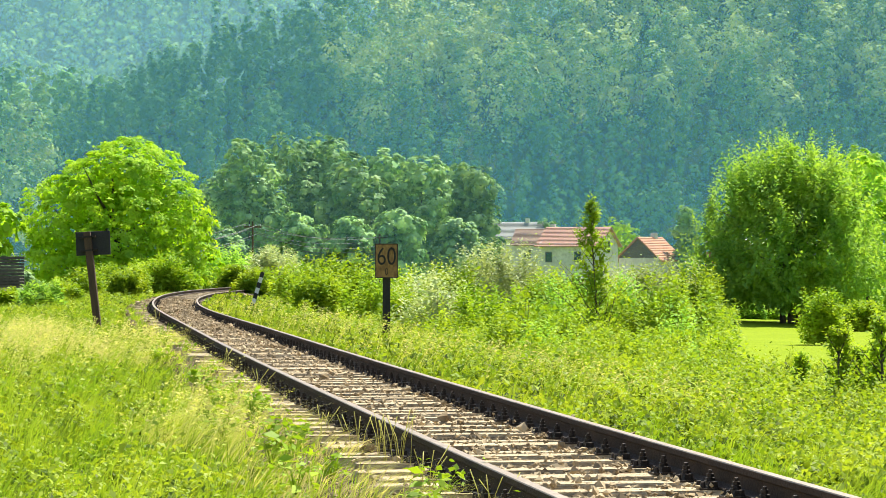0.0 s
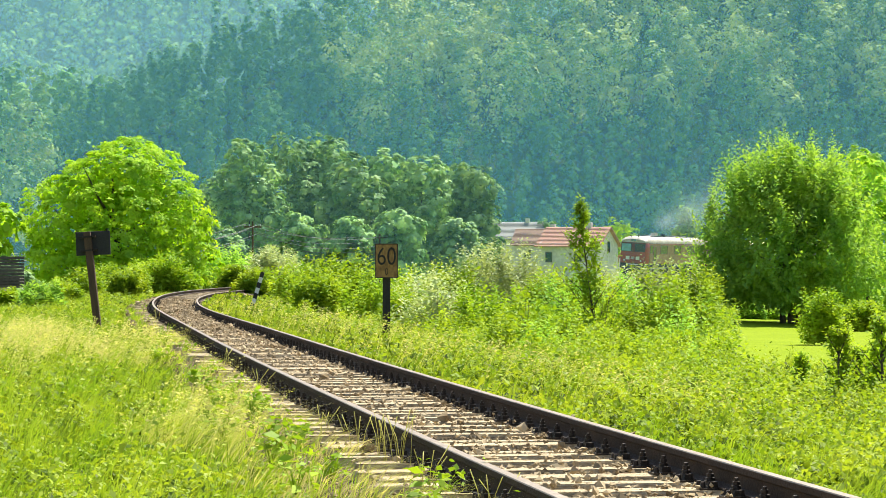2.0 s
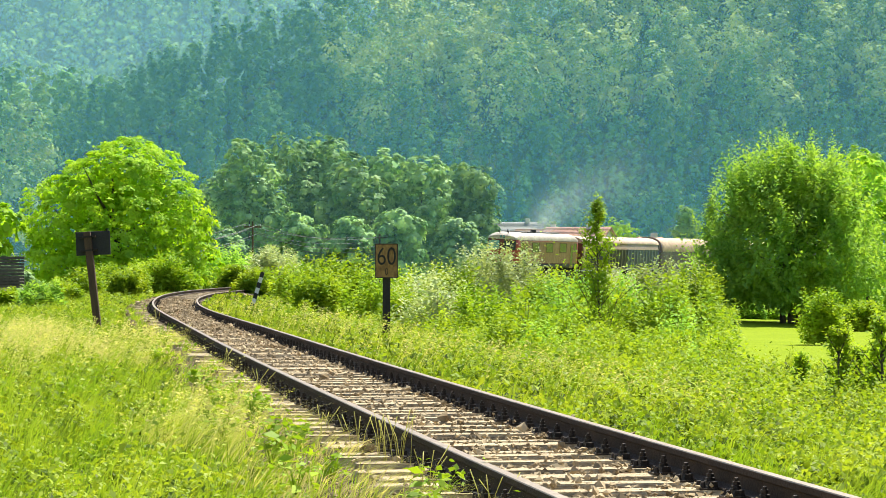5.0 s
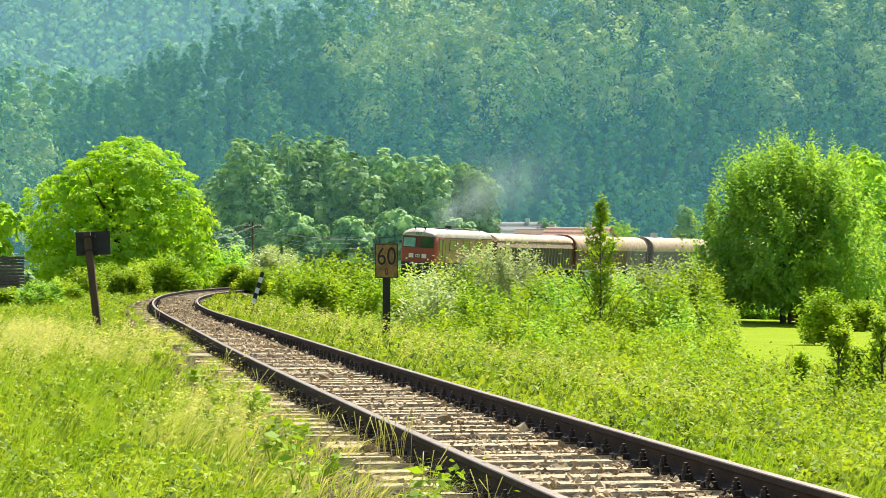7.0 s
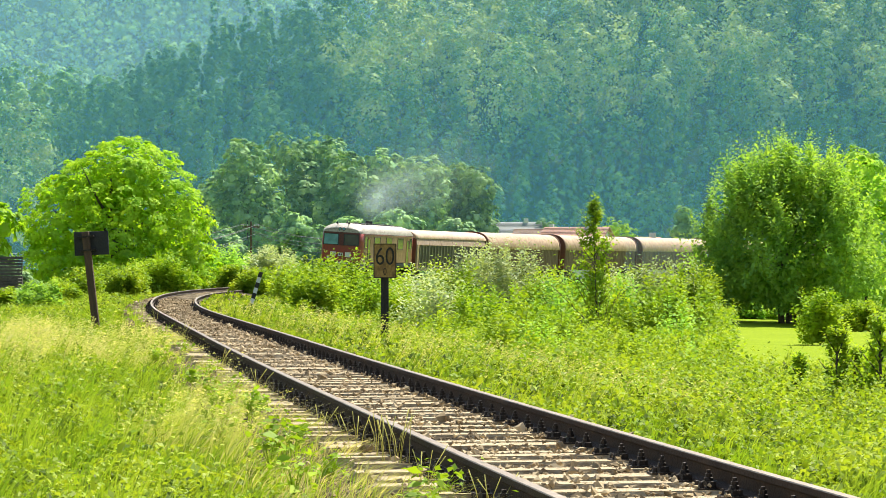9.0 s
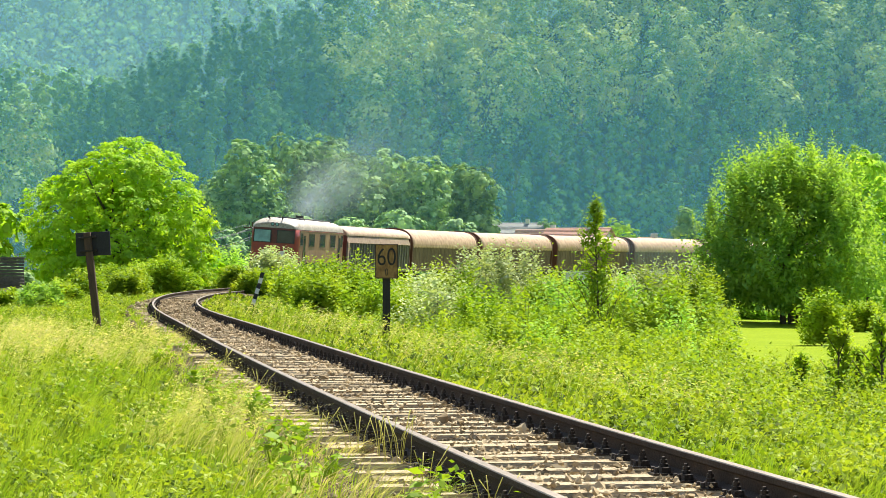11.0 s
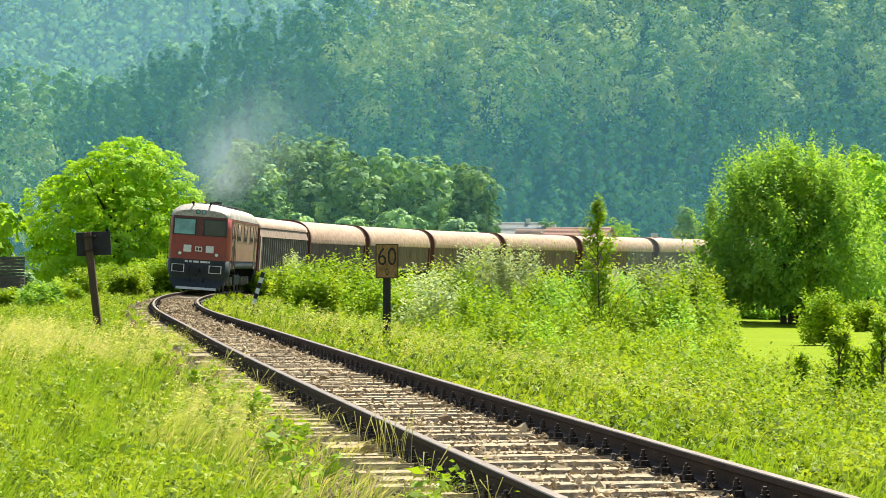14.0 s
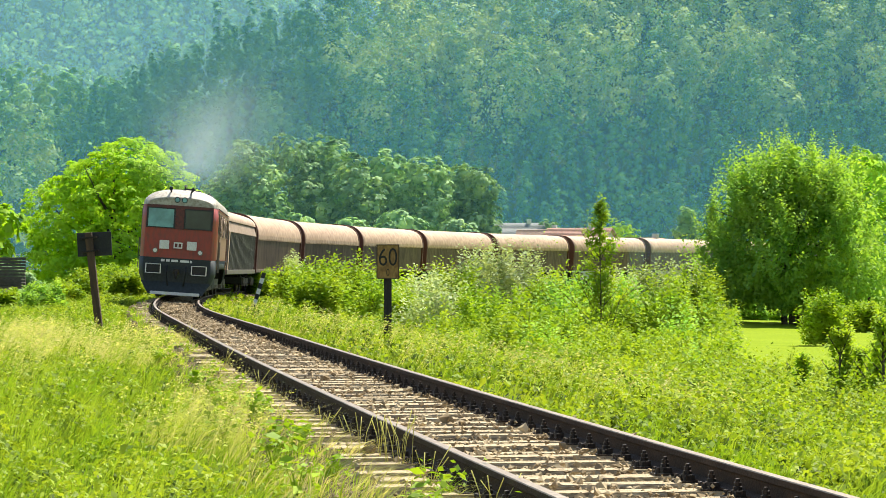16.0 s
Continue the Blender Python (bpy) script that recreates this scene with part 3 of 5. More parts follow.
def build_stones():
    """Loose ballast stones, dense near the camera."""
    r = np.random.RandomState(7)
    base = np.array([(1, 0, 0), (-1, 0, 0), (0, 1, 0), (0, -1, 0), (0, 0, 1), (0, 0, -1)], float)
    tri = np.array([(0, 2, 4), (2, 1, 4), (1, 3, 4), (3, 0, 4), (2, 0, 5), (1, 2, 5), (3, 1, 5), (0, 3, 5)])
    n = 32000
    s = -4 + 100 * r.rand(n) ** 1.7
    lat = np.where(r.rand(n) < 0.62, r.uniform(-0.72, 0.72, n), r.uniform(-1.6, 1.6, n))
    lat = np.where(np.abs(np.abs(lat) - 0.7535) < 0.1, lat * 0.8, lat)
    ontie = np.abs(((s + 30) / 0.6 + 0.5) % 1 - 0.5) < 0.2
    keep = ~ontie | (r.rand(n) < 0.30)
    s, lat, ontie = s[keep], lat[keep], ontie[keep]
    n = len(s)
    size = 0.0185 * np.exp(r.normal(0, 0.4, n)) * (1 + s / 150)
    z = np.where(ontie & (np.abs(lat) < 1.3), -0.15, np.where(np.abs(lat) < 1.3, -0.2, -0.25)) + r.uniform(-0.015, 0.02, n)
    q = on_track(s, lat, z)[0]
    q[:, 2] += size * 0.2
    V = base[None] * r.uniform(0.55, 1.3, (n, 6, 3)) + r.uniform(-0.3, 0.3, (n, 6, 3))
    a, b = r.uniform(0, 6.3, n), r.uniform(0, 6.3, n)
    ca, sa, cb, sb = np.cos(a)[:, None], np.sin(a)[:, None], np.cos(b)[:, None], np.sin(b)[:, None]
    X, Y, Z = V[..., 0] * ca - V[..., 1] * sa, V[..., 0] * sa + V[..., 1] * ca, V[..., 2]
    Y, Z = Y * cb - Z * sb, Y * sb + Z * cb
    V = np.stack([X, Y, Z * 0.8], -1) * size[:, None, None] + q[:, None, :]
    ob = part("ballast_stones", sheet("ballast_stones", [V[:, tri].reshape(-1, 3, 3)]), M_STONE, TRACK, "loose dusty brown ballast stones")
    tagged(ob, kind="stuff")


def stone_material():
    m, n, l, p = material("loose_stone")
    geo = n.new("ShaderNodeNewGeometry")
    col = mixed(n, l, noisy(n, l, 9, 3), (0.36, 0.28, 0.165), (0.15, 0.108, 0.064))
    col = mixed(n, l, noisy(n, l, 1.2, 3, 0.45, 0.6), col, (0.50, 0.40, 0.25))
    l.new(col, p.inputs["Base Color"])
    p.inputs["Roughness"].default_value = 0.95
    p.inputs["Specular IOR Level"].default_value = 0.04
    return m


M_STONE = stone_material()

# ---- train: local y runs back from the nose, x to the inner side of the curve, z up from the rail heads ----


def loft(sections, profile_at, cap=True):
    """Skins one outline per station y; profile_at gives (x, z) pairs, left sill over the roof to right sill."""
    bm = bmesh.new()
    rings = [[bm.verts.new((x, y, z)) for x, z in profile_at(y)] for y in sections]
    for a, b in zip(rings, rings[1:]):
        for k in range(len(a) - 1):
            f = bm.faces.new((a[k], b[k], b[k + 1], a[k + 1]))
            f.smooth = True
    if cap:
        bm.faces.new(rings[0])
        bm.faces.new(rings[-1][::-1])
    bmesh.ops.recalc_face_normals(bm, faces=bm.faces)
    return bm


LOCO_LEN = 15.6


def loco_side(y):
    """Half width of the body at station y: rounded nose ends."""
    e = min(y, LOCO_LEN - y)
    return 1.48 * (1 - 0.13 * max(0, 1 - e / 0.5) ** 2)


def build_bogie(parent, y, axles, spacing, radius):
    bogie = boxed("bogie_frame", (-1.05, y - spacing * (axles - 1) / 2 - 0.55, 0.42), (1.05, y + spacing * (axles - 1) / 2 + 0.55, 0.78), M_BLACK, parent, 0.05)
    for i in range(axles):
        yy = y + (i - (axles - 1) / 2) * spacing
        bm = bmesh.new()
        for sx in (-0.7535, 0.7535):
            rod(bm, (sx - 0.06, 0, 0), (sx + 0.06, 0, 0), radius, seg=20)
            rod(bm, (sx - math.copysign(0.075, sx) - 0.012, 0, 0), (sx - math.copysign(0.075, sx) + 0.012, 0, 0), radius + 0.028, seg=20)
            for k in range(5):
                rod(bm, (sx + math.copysign(0.068, sx), math.cos(k * 1.2566) * radius * 0.55, math.sin(k * 1.2566) * radius * 0.55),
                    (sx + math.copysign(0.03, sx), math.cos(k * 1.2566) * radius * 0.55, math.sin(k * 1.2566) * radius * 0.55), radius * 0.13, seg=6)
        rod(bm, (-1.1, 0, 0), (1.1, 0, 0), 0.09, seg=8)
        w = part("wheelset", bm, M_IRON, parent)
        w.location = (0, yy, radius + 0.006)
        WHEELS.append((w, radius))
        for sx in (-1, 1):
            bm = bmesh.new()
            box(bm, (sx * 1.12 - 0.09, yy - 0.14, radius - 0.13), (sx * 1.12 + 0.09, yy + 0.14, radius + 0.16), 0.03)
            rod(bm, (sx * 1.12, yy - 0.27, radius + 0.02), (sx * 1.12, yy - 0.27, radius + 0.28), 0.075, seg=8)
            rod(bm, (sx * 1.12, yy + 0.27, radius + 0.02), (sx * 1.12, yy + 0.27, radius + 0.28), 0.075, seg=8)
            part("axle_box", bm, M_RIB, bogie)
    return bogie


WHEELS = []


def pane(name, corners, mat, parent, thick=0.03, label=""):
    """A flat plate from four corners, with thickness along its normal."""
    c = [Vector(p) for p in corners]
    n = (c[1] - c[0]).cross(c[3] - c[0]).normalized() * thick
    V = [p - n * 0.5 for p in c] + [p + n * 0.5 for p in c]
    F = [(3, 2, 1, 0), (4, 5, 6, 7), (0, 1, 5, 4), (1, 2, 6, 5), (2, 3, 7, 6), (3, 0, 4, 7)]
    return part(name, solid(name, V, F), mat, parent, label)


def framed(name, corners, mat, glass, parent, bar=0.05, thick=0.06, label=""):
    """A frame of four bars round a pane."""
    c = [Vector(p) for p in corners]
    mid = sum(c, Vector()) / 4
    inner = [p + (mid - p).normalized() * bar * 1.5 for p in c]
    n = (c[1] - c[0]).cross(c[3] - c[0]).normalized() * thick / 2
    V, F = [], []
    for k in range(4):
        j = (k + 1) % 4
        b = len(V)
        q = [c[k], c[j], inner[j], inner[k]]
        V += [p - n for p in q] + [p + n for p in q]
        F += [tuple(b + i for i in f) for f in ((3, 2, 1, 0), (4, 5, 6, 7), (0, 1, 5, 4), (1, 2, 6, 5), (2, 3, 7, 6), (3, 0, 4, 7))]
    ob = part(name, solid(name, V, F), mat, parent, label)
    if glass:
        pane("pane", inner, glass, ob, 0.02, "")
    return ob


def glass_material(name, colour, rough=0.06):
    m, n, l, p = material(name)
    col = mixed(n, l, noisy(n, l, 2.0, 3), colour, tuple(0.6 * v for v in colour))
    l.new(col, p.inputs["Base Color"])
    p.inputs["Roughness"].default_value = rough
    p.inputs["IOR"].default_value = 1.52
    p.inputs["Specular IOR Level"].default_value = 0.6
    return m


M_GLASS = glass_material("tinted_cab_glass", (0.025, 0.06, 0.05))
# Teal reflection of sky and trees put into the pale glass's base colour.
M_GLASSPALE = glass_material("cab_glass_with_reflection", (0.17, 0.42, 0.43), 0.12)


def build_locomotive():
    loco = thing("diesel_locomotive", pose(0, 0, 0), "red diesel locomotive with sooty cream roof hauling wagons", "locomotive")
    st = [0, 0.06, 0.16, 0.32, 0.55, 0.86, 0.94, 2, 4, 6, 8, 10, 12, 14, LOCO_LEN - 0.94, LOCO_LEN - 0.86, LOCO_LEN - 0.55, LOCO_LEN - 0.3, LOCO_LEN - 0.1, LOCO_LEN]

    def lower(y):
        w = loco_side(y)
        if 0.9 < y < LOCO_LEN - 0.9:
            return [(-w * 0.97, 1.22), (-w, 1.28), (-w, 1.56), (w, 1.56), (w, 1.28), (w * 0.97, 1.22)]
        return [(-w * 0.9, 0.55), (-w, 0.95), (-w, 1.56), (w, 1.56), (w, 0.95), (w * 0.9, 0.55)]

    def middle(y):
        w = loco_side(y)
        return [(-w, 1.56), (-w, 2.3), (-w, 3.05), (-w * 0.98, 3.58), (w * 0.98, 3.58), (w, 3.05), (w, 2.3), (w, 1.56)]

    def top(y):
        w = loco_side(y)
        e = min(y, LOCO_LEN - y)
        d = 0.34 * max(0, 1 - e / 0.9) ** 2
        arc = [(-w * 0.985 * math.cos(a) ** 0.8 if math.cos(a) > 1e-6 else 0.0, 3.58 + (0.66 - d) * math.sin(a) ** 0.85) for a in np.linspace(0.0, math.pi / 2, 9)]
        return arc + [(-x, z) for x, z in arc[-2::-1]]

    part("underframe", loft(st, lower), M_LOCODARK, loco, "blue-grey skirt and buffer beam")
    body = part("body", loft(st, middle), M_RED, loco, "faded red body panels")
    part("roof", loft(st, top), M_LOCOROOF, loco, "sooty cream curved roof")
    # gutter line and lower waist line
    for z, mat in ((3.56, M_LOCODARK), (1.57, M_BLACK)):
        bm = bmesh.new()
        for sx in (-1, 1):
            box(bm, (sx * 1.49 - 0.02, 0.5, z - 0.02), (sx * 1.49 + 0.02, LOCO_LEN - 0.5, z + 0.02), 0.005)
        part("trim_strip", bm, mat, loco)
    # maroon band round the windscreens: shade on the red front put in as colour
    bm = bmesh.new()
    for a, b, z0, z1 in ((-1.285, 1.285, 3.47, 3.60), (-0.19, 0.19, 2.68, 3.47), (-1.285, -1.22, 2.68, 3.47), (1.22, 1.285, 2.68, 3.47)):
        box(bm, (a, -0.012, z0), (b, 0.03, z1), 0.003)
    part("windscreen_shade_band", bm, M_MAROON, loco, "dark maroon band, shade painted between and above the windscreens")
    # cab windows: wide panes either side of a slim pillar, dark surround
    for sx, mat in ((-1, M_GLASSPALE), (1, M_GLASS)):
        x0, x1 = sorted((sx * 0.17, sx * 1.27))
        framed("cab_window", [(x0, -0.03, 2.70), (x1, -0.03, 2.70), (x1, -0.03, 3.49), (x0, -0.03, 3.49)], M_LOCODARK, mat, loco, 0.05, 0.05)
    # dusty side panels, paler than the red body: sunlight put into their colour
    for sx in (-1, 1):
        x0, x1 = sorted((sx * 1.45, sx * 1.484))
        boxed("side_panel", (x0, 0.62, 1.62), (x1, LOCO_LEN - 0.62, 3.52), M_DUSTY_SUNLIT, loco, 0.004, "dusty faded side panel, sunlight on the paint put into its colour")
    # side cab windows, doors and grilles on both sides
    for sx in (-1, 1):
        X = sx * 1.49

        def onside(name, y0, y1, z0, z1, mat, glass=None, bar=0.04):
            cs = [(X, y0, z0), (X, y1, z0), (X, y1, z1), (X, y0, z1)]
            return framed(name, cs, mat, glass, loco, bar, 0.04)
        onside("side_window", 0.75, 1.45, 2.6, 3.4, M_RIB, M_GLASS)
        onside("cab_door", 1.65, 2.35, 1.2, 3.4, M_DUSTY_SUNLIT, M_GLASS, 0.12)
        for k in range(3):
            onside("engine_window", 3.4 + k * 3.5, 5.2 + k * 3.5, 2.55, 3.4, M_BROWN, M_GLASS, 0.07)
        onside("cab_door", LOCO_LEN - 2.35, LOCO_LEN - 1.65, 1.2, 3.4, M_DUSTY_SUNLIT, M_GLASS, 0.12)
        onside("side_window", LOCO_LEN - 1.45, LOCO_LEN - 0.75, 2.6, 3.4, M_RIB, M_GLASS)
        for y0 in (0.62, 1.58, 2.42):
            bm = bmesh.new()
            rod(bm, (X + sx * 0.05, y0, 1.1), (X + sx * 0.05, y0, 2.3), 0.018, seg=6)
            part("handrail", bm, M_RIB, loco)
    # front: number boxes, badge shape, lamps, buffers, plough
    for sx in (-1, 1):
        pane("number_board", [(sx * 0.53 - 0.185, -0.05, 1.90), (sx * 0.53 + 0.185, -0.05, 1.90), (sx * 0.53 + 0.185, -0.05, 2.23), (sx * 0.53 - 0.185, -0.05, 2.23)], M_WHITE, loco, 0.08, "white square plate")
        bm = bmesh.new()
        rod(bm, (sx * 0.87, 0.06, 1.82), (sx * 0.87, -0.09, 1.82), 0.11, 0.1, 14)
        lamp = part("headlight", bm, M_RIB, loco)
        bm = bmesh.new()
        rod(bm, (sx * 0.87, -0.085, 1.82), (sx * 0.87, -0.1, 1.82), 0.075, seg=12)
        part("lens", bm, M_WHITE, lamp)
        bm = bmesh.new()
        rod(bm, (sx * 0.14, 0.4, 3.86), (sx * 0.14, -0.02, 3.82), 0.12, 0.115, 14)
        lamp = part("roof_headlight", bm, M_BLACK, loco)
        bm = bmesh.new()
        rod(bm, (sx * 0.14, -0.015, 3.82), (sx * 0.14, -0.03, 3.82), 0.085, seg=12)
        part("lens", bm, M_GLASSPALE, lamp)
        # buffer: stock, plunger and square head with a white rim
        bm = bmesh.new()
        rod(bm, (sx * 0.88, 0.15, 1.12), (sx * 0.88, -0.38, 1.12), 0.14, seg=12)
        box(bm, (sx * 0.88 - 0.27, -0.46, 0.97), (sx * 0.88 + 0.27, -0.39, 1.28), 0.03)
        buf = part("buffer", bm, M_BLACK, loco)
        framed("buffer_rim", [(sx * 0.88 - 0.3, -0.475, 0.94), (sx * 0.88 + 0.3, -0.475, 0.94), (sx * 0.88 + 0.3, -0.475, 1.31), (sx * 0.88 - 0.3, -0.475, 1.31)], M_WHITE, None, buf, 0.03, 0.03, "white painted rim")
        bm = bmesh.new()
        tube(bm, [(sx * 0.36, 0.0, 1.25), (sx * 0.36, -0.22, 1.05), (sx * 0.34, -0.24, 0.7), (sx * 0.3, -0.12, 0.5)], [0.03] * 4, 6)
        part("brake_hose", bm, M_BLACK, loco)
        bm = bmesh.new()
        tube(bm, [(sx * 0.36 - 0.05, 0.5, 4.05), (sx * 0.42, 0.28, 4.24), (sx * 0.42, 0.18, 4.25)], [0.03, 0.04, 0.075], 10)
        part("horn", bm, M_BLACK, loco)
    framed("badge", [(-0.2, -0.04, 1.92), (0.2, -0.04, 1.92), (0.2, -0.04, 2.2), (-0.2, -0.04, 2.2)], M_RED, M_WHITE, loco, 0.025, 0.04, "white badge with red border")
    bm = bmesh.new()
    for x in (-0.07, 0.07):
        box(bm, (x - 0.05, -0.062, 1.99), (x + 0.05, -0.045, 2.13), 0.012)
    part("badge_mark", bm, M_MAROON, loco, "two dark red upright marks")
    bar = bmesh.new()
    for i, (a, b) in enumerate(((-0.62, -0.48), (-0.42, -0.28), (-0.22, 0.04), (0.12, 0.46), (0.5, 0.58))):
        box(bar, (a, -0.03, 1.41), (b, -0.012, 1.50))
    part("number_bars", bar, M_WHITE, loco, "pale lettering bars")
    bm = bmesh.new()
    box(bm, (-0.12, -0.35, 0.95), (0.12, 0.1, 1.15), 0.03)
    rod(bm, (0, -0.3, 1.05), (0, -0.42, 0.8), 0.05)
    part("coupling_hook", bm, M_IRON, loco)
    pane("plough", [(-1.05, -0.22, 0.16), (1.05, -0.22, 0.16), (1.34, 0.0, 0.62), (-1.34, 0.0, 0.62)], M_LOCODARK, loco, 0.04)
    boxed("plough_edge", (-0.95, -0.27, 0.13), (0.95, -0.21, 0.25), M_WHITE, loco, 0.01, "pale worn lower edge")
    # roof gear
    for y0 in (3.2, 4.6, 9.0, 11.4):
        boxed("roof_vent", (-0.62, y0, 4.12), (0.62, y0 + 0.95, 4.31), M_LOCODARK, loco, 0.05)
    bm = bmesh.new()
    rod(bm, (0, 7.4, 4.2), (0, 7.4, 4.48), 0.28, 0.24, 14)
    part("exhaust_stack", bm, M_BLACK, loco)
    bm = bmesh.new()
    for sx in (-1, 1):
        tube(bm, [(sx * 0.9, 4.4, 4.0), (sx * 0.9, 4.5, 4.24), (sx * 0.9, 13.2, 4.24), (sx * 0.9, 13.3, 4.1)], [0.025] * 4, 6)
    part("roof_rail", bm, M_BLACK, loco)
    bm = bmesh.new()
    rod(bm, (0.1, 0.9, 4.2), (0.1, 0.9, 4.42), 0.03)
    rod(bm, (0.1, 0.9, 4.38), (0.1, 0.9, 4.44), 0.09, 0.03)
    part("antenna", bm, M_BLACK, loco)
    # fuel tank and bogies
    boxed("fuel_tank", (-1.2, 6.2, 0.35), (1.2, 9.4, 0.9), M_BLACK, loco, 0.1)
    for y in (3.1, LOCO_LEN - 3.1):
        build_bogie(loco, y, 3, 1.7, 0.5)
    return loco


def wagon_profile(n=12, w=1.46, eave=2.95, crown=4.1):
    arc = [(-w * math.cos(a) ** 0.75 if math.cos(a) > 1e-6 else 0.0, eave + (crown - eave) * math.sin(a) ** 0.95) for a in np.linspace(0, math.pi / 2, n)]
    return arc + [(-x, z) for x, z in arc[-2::-1]]


def wagon_common(w, length):
    boxed("floor_frame", (-1.38, 0.25, 0.98), (1.38, length - 0.25, 1.2), M_BLACK, w, 0.03)
    for y in (2.4, length - 2.4):
        build_bogie(w, y, 2, 1.8, 0.46)
    for y, d in ((0.25, -1), (length - 0.25, 1)):
        for sx in (-0.88, 0.88):
            bm = bmesh.new()
            rod(bm, (sx, y, 1.02), (sx, y + d * 0.5, 1.02), 0.1, seg=10)
            rod(bm, (sx, y + d * 0.46, 1.02), (sx, y + d * 0.52, 1.02), 0.23, seg=14)
            part("buffer", bm, M_BLACK, w)


def build_tarp_wagon():
    """Long covered wagon with a rounded dusty tarpaulin hood and low brown fluted sides."""
    L = 19.3
    w = thing("hooded_wagon", pose(0, 0, 0), "long brown freight wagon with rounded dusty tan hood", "freight wagon", "wagons of the train")
    wagon_common(w, L)
    prof = wagon_profile()
    st = [0.42] + list(np.arange(0.9, L - 0.6, 0.55)) + [L - 0.42]

    def hood(y):
        k = 1 + 0.004 * math.sin(y * 11.4)
        return [(x * k, z) for x, z in prof]
    part("hood", loft(st, hood), M_TAN, w, "dusty tan rounded tarpaulin hood")
    # fluted sides
    for sx in (-1, 1):
        V, F = [], []
        ys = np.arange(0.42, L - 0.4, 0.2)
        for i, y in enumerate(ys):
            x = sx * (1.40 + 0.045 * (i % 2))
            V += [(x, y, 1.15), (x, y, 2.97)]
        for i in range(len(ys) - 1):
            F.append((2 * i, 2 * i + 2, 2 * i + 3, 2 * i + 1))
        part("side_wall", solid("side_wall", V, F), M_BROWN, w, "dull brown fluted side")
        boxed("sill", (sx * 1.45 - 0.05, 0.35, 1.05), (sx * 1.45 + 0.05, L - 0.35, 1.22), M_BROWN, w, 0.01)
        # scalloped lower rim of the hood
        bm = bmesh.new()
        ys = np.arange(0.5, L - 0.45, 0.14)
        rows = [[bm.verts.new((sx * x, y, z)) for x, z in ((1.492, 3.04), (1.492, 2.78 + 0.11 * (i % 3 == 0)), (1.466, 2.78 + 0.11 * (i % 3 == 0)), (1.466, 3.04))] for i, y in enumerate(ys)]
        for a, b in zip(rows, rows[1:]):
            for k in range(4):
                bm.faces.new((a[k], a[(k + 1) % 4], b[(k + 1) % 4], b[k]))
        bmesh.ops.recalc_face_normals(bm, faces=bm.faces)
        part("hood_rim", bm, M_TAN, w)
    # end walls with arched rust-red frames standing proud of the hood
    for y, d in ((0.3, -1), (L - 0.3, 1)):
        ring = wagon_profile(12, 1.5, 2.95, 4.16)
        pts = [(-1.5, 1.05)] + ring + [(1.5, 1.05)]
        bm = bmesh.new()
        a = [bm.verts.new((x, y - 0.09, z)) for x, z in pts]
        b = [bm.verts.new((x, y + 0.09, z)) for x, z in pts]
        for k in range(len(pts)):
            j = (k + 1) % len(pts)
            bm.faces.new((a[k], a[j], b[j], b[k]))
        bm.faces.new(a)
        bm.faces.new(b[::-1])
        bmesh.ops.recalc_face_normals(bm, faces=bm.faces)
        end = part("end_wall", bm, M_RUSTRED, w, "rust-red arched end wall")
        bm = bmesh.new()
        for x in (-0.9, -0.3, 0.3, 0.9):
            box(bm, (x - 0.04, y + d * 0.085 - 0.03, 1.2), (x + 0.04, y + d * 0.085 + 0.03, 3.4), 0.01)
        part("stiffener", bm, M_RUSTRED, end)
    return w


FIRST_LEN = 20.7


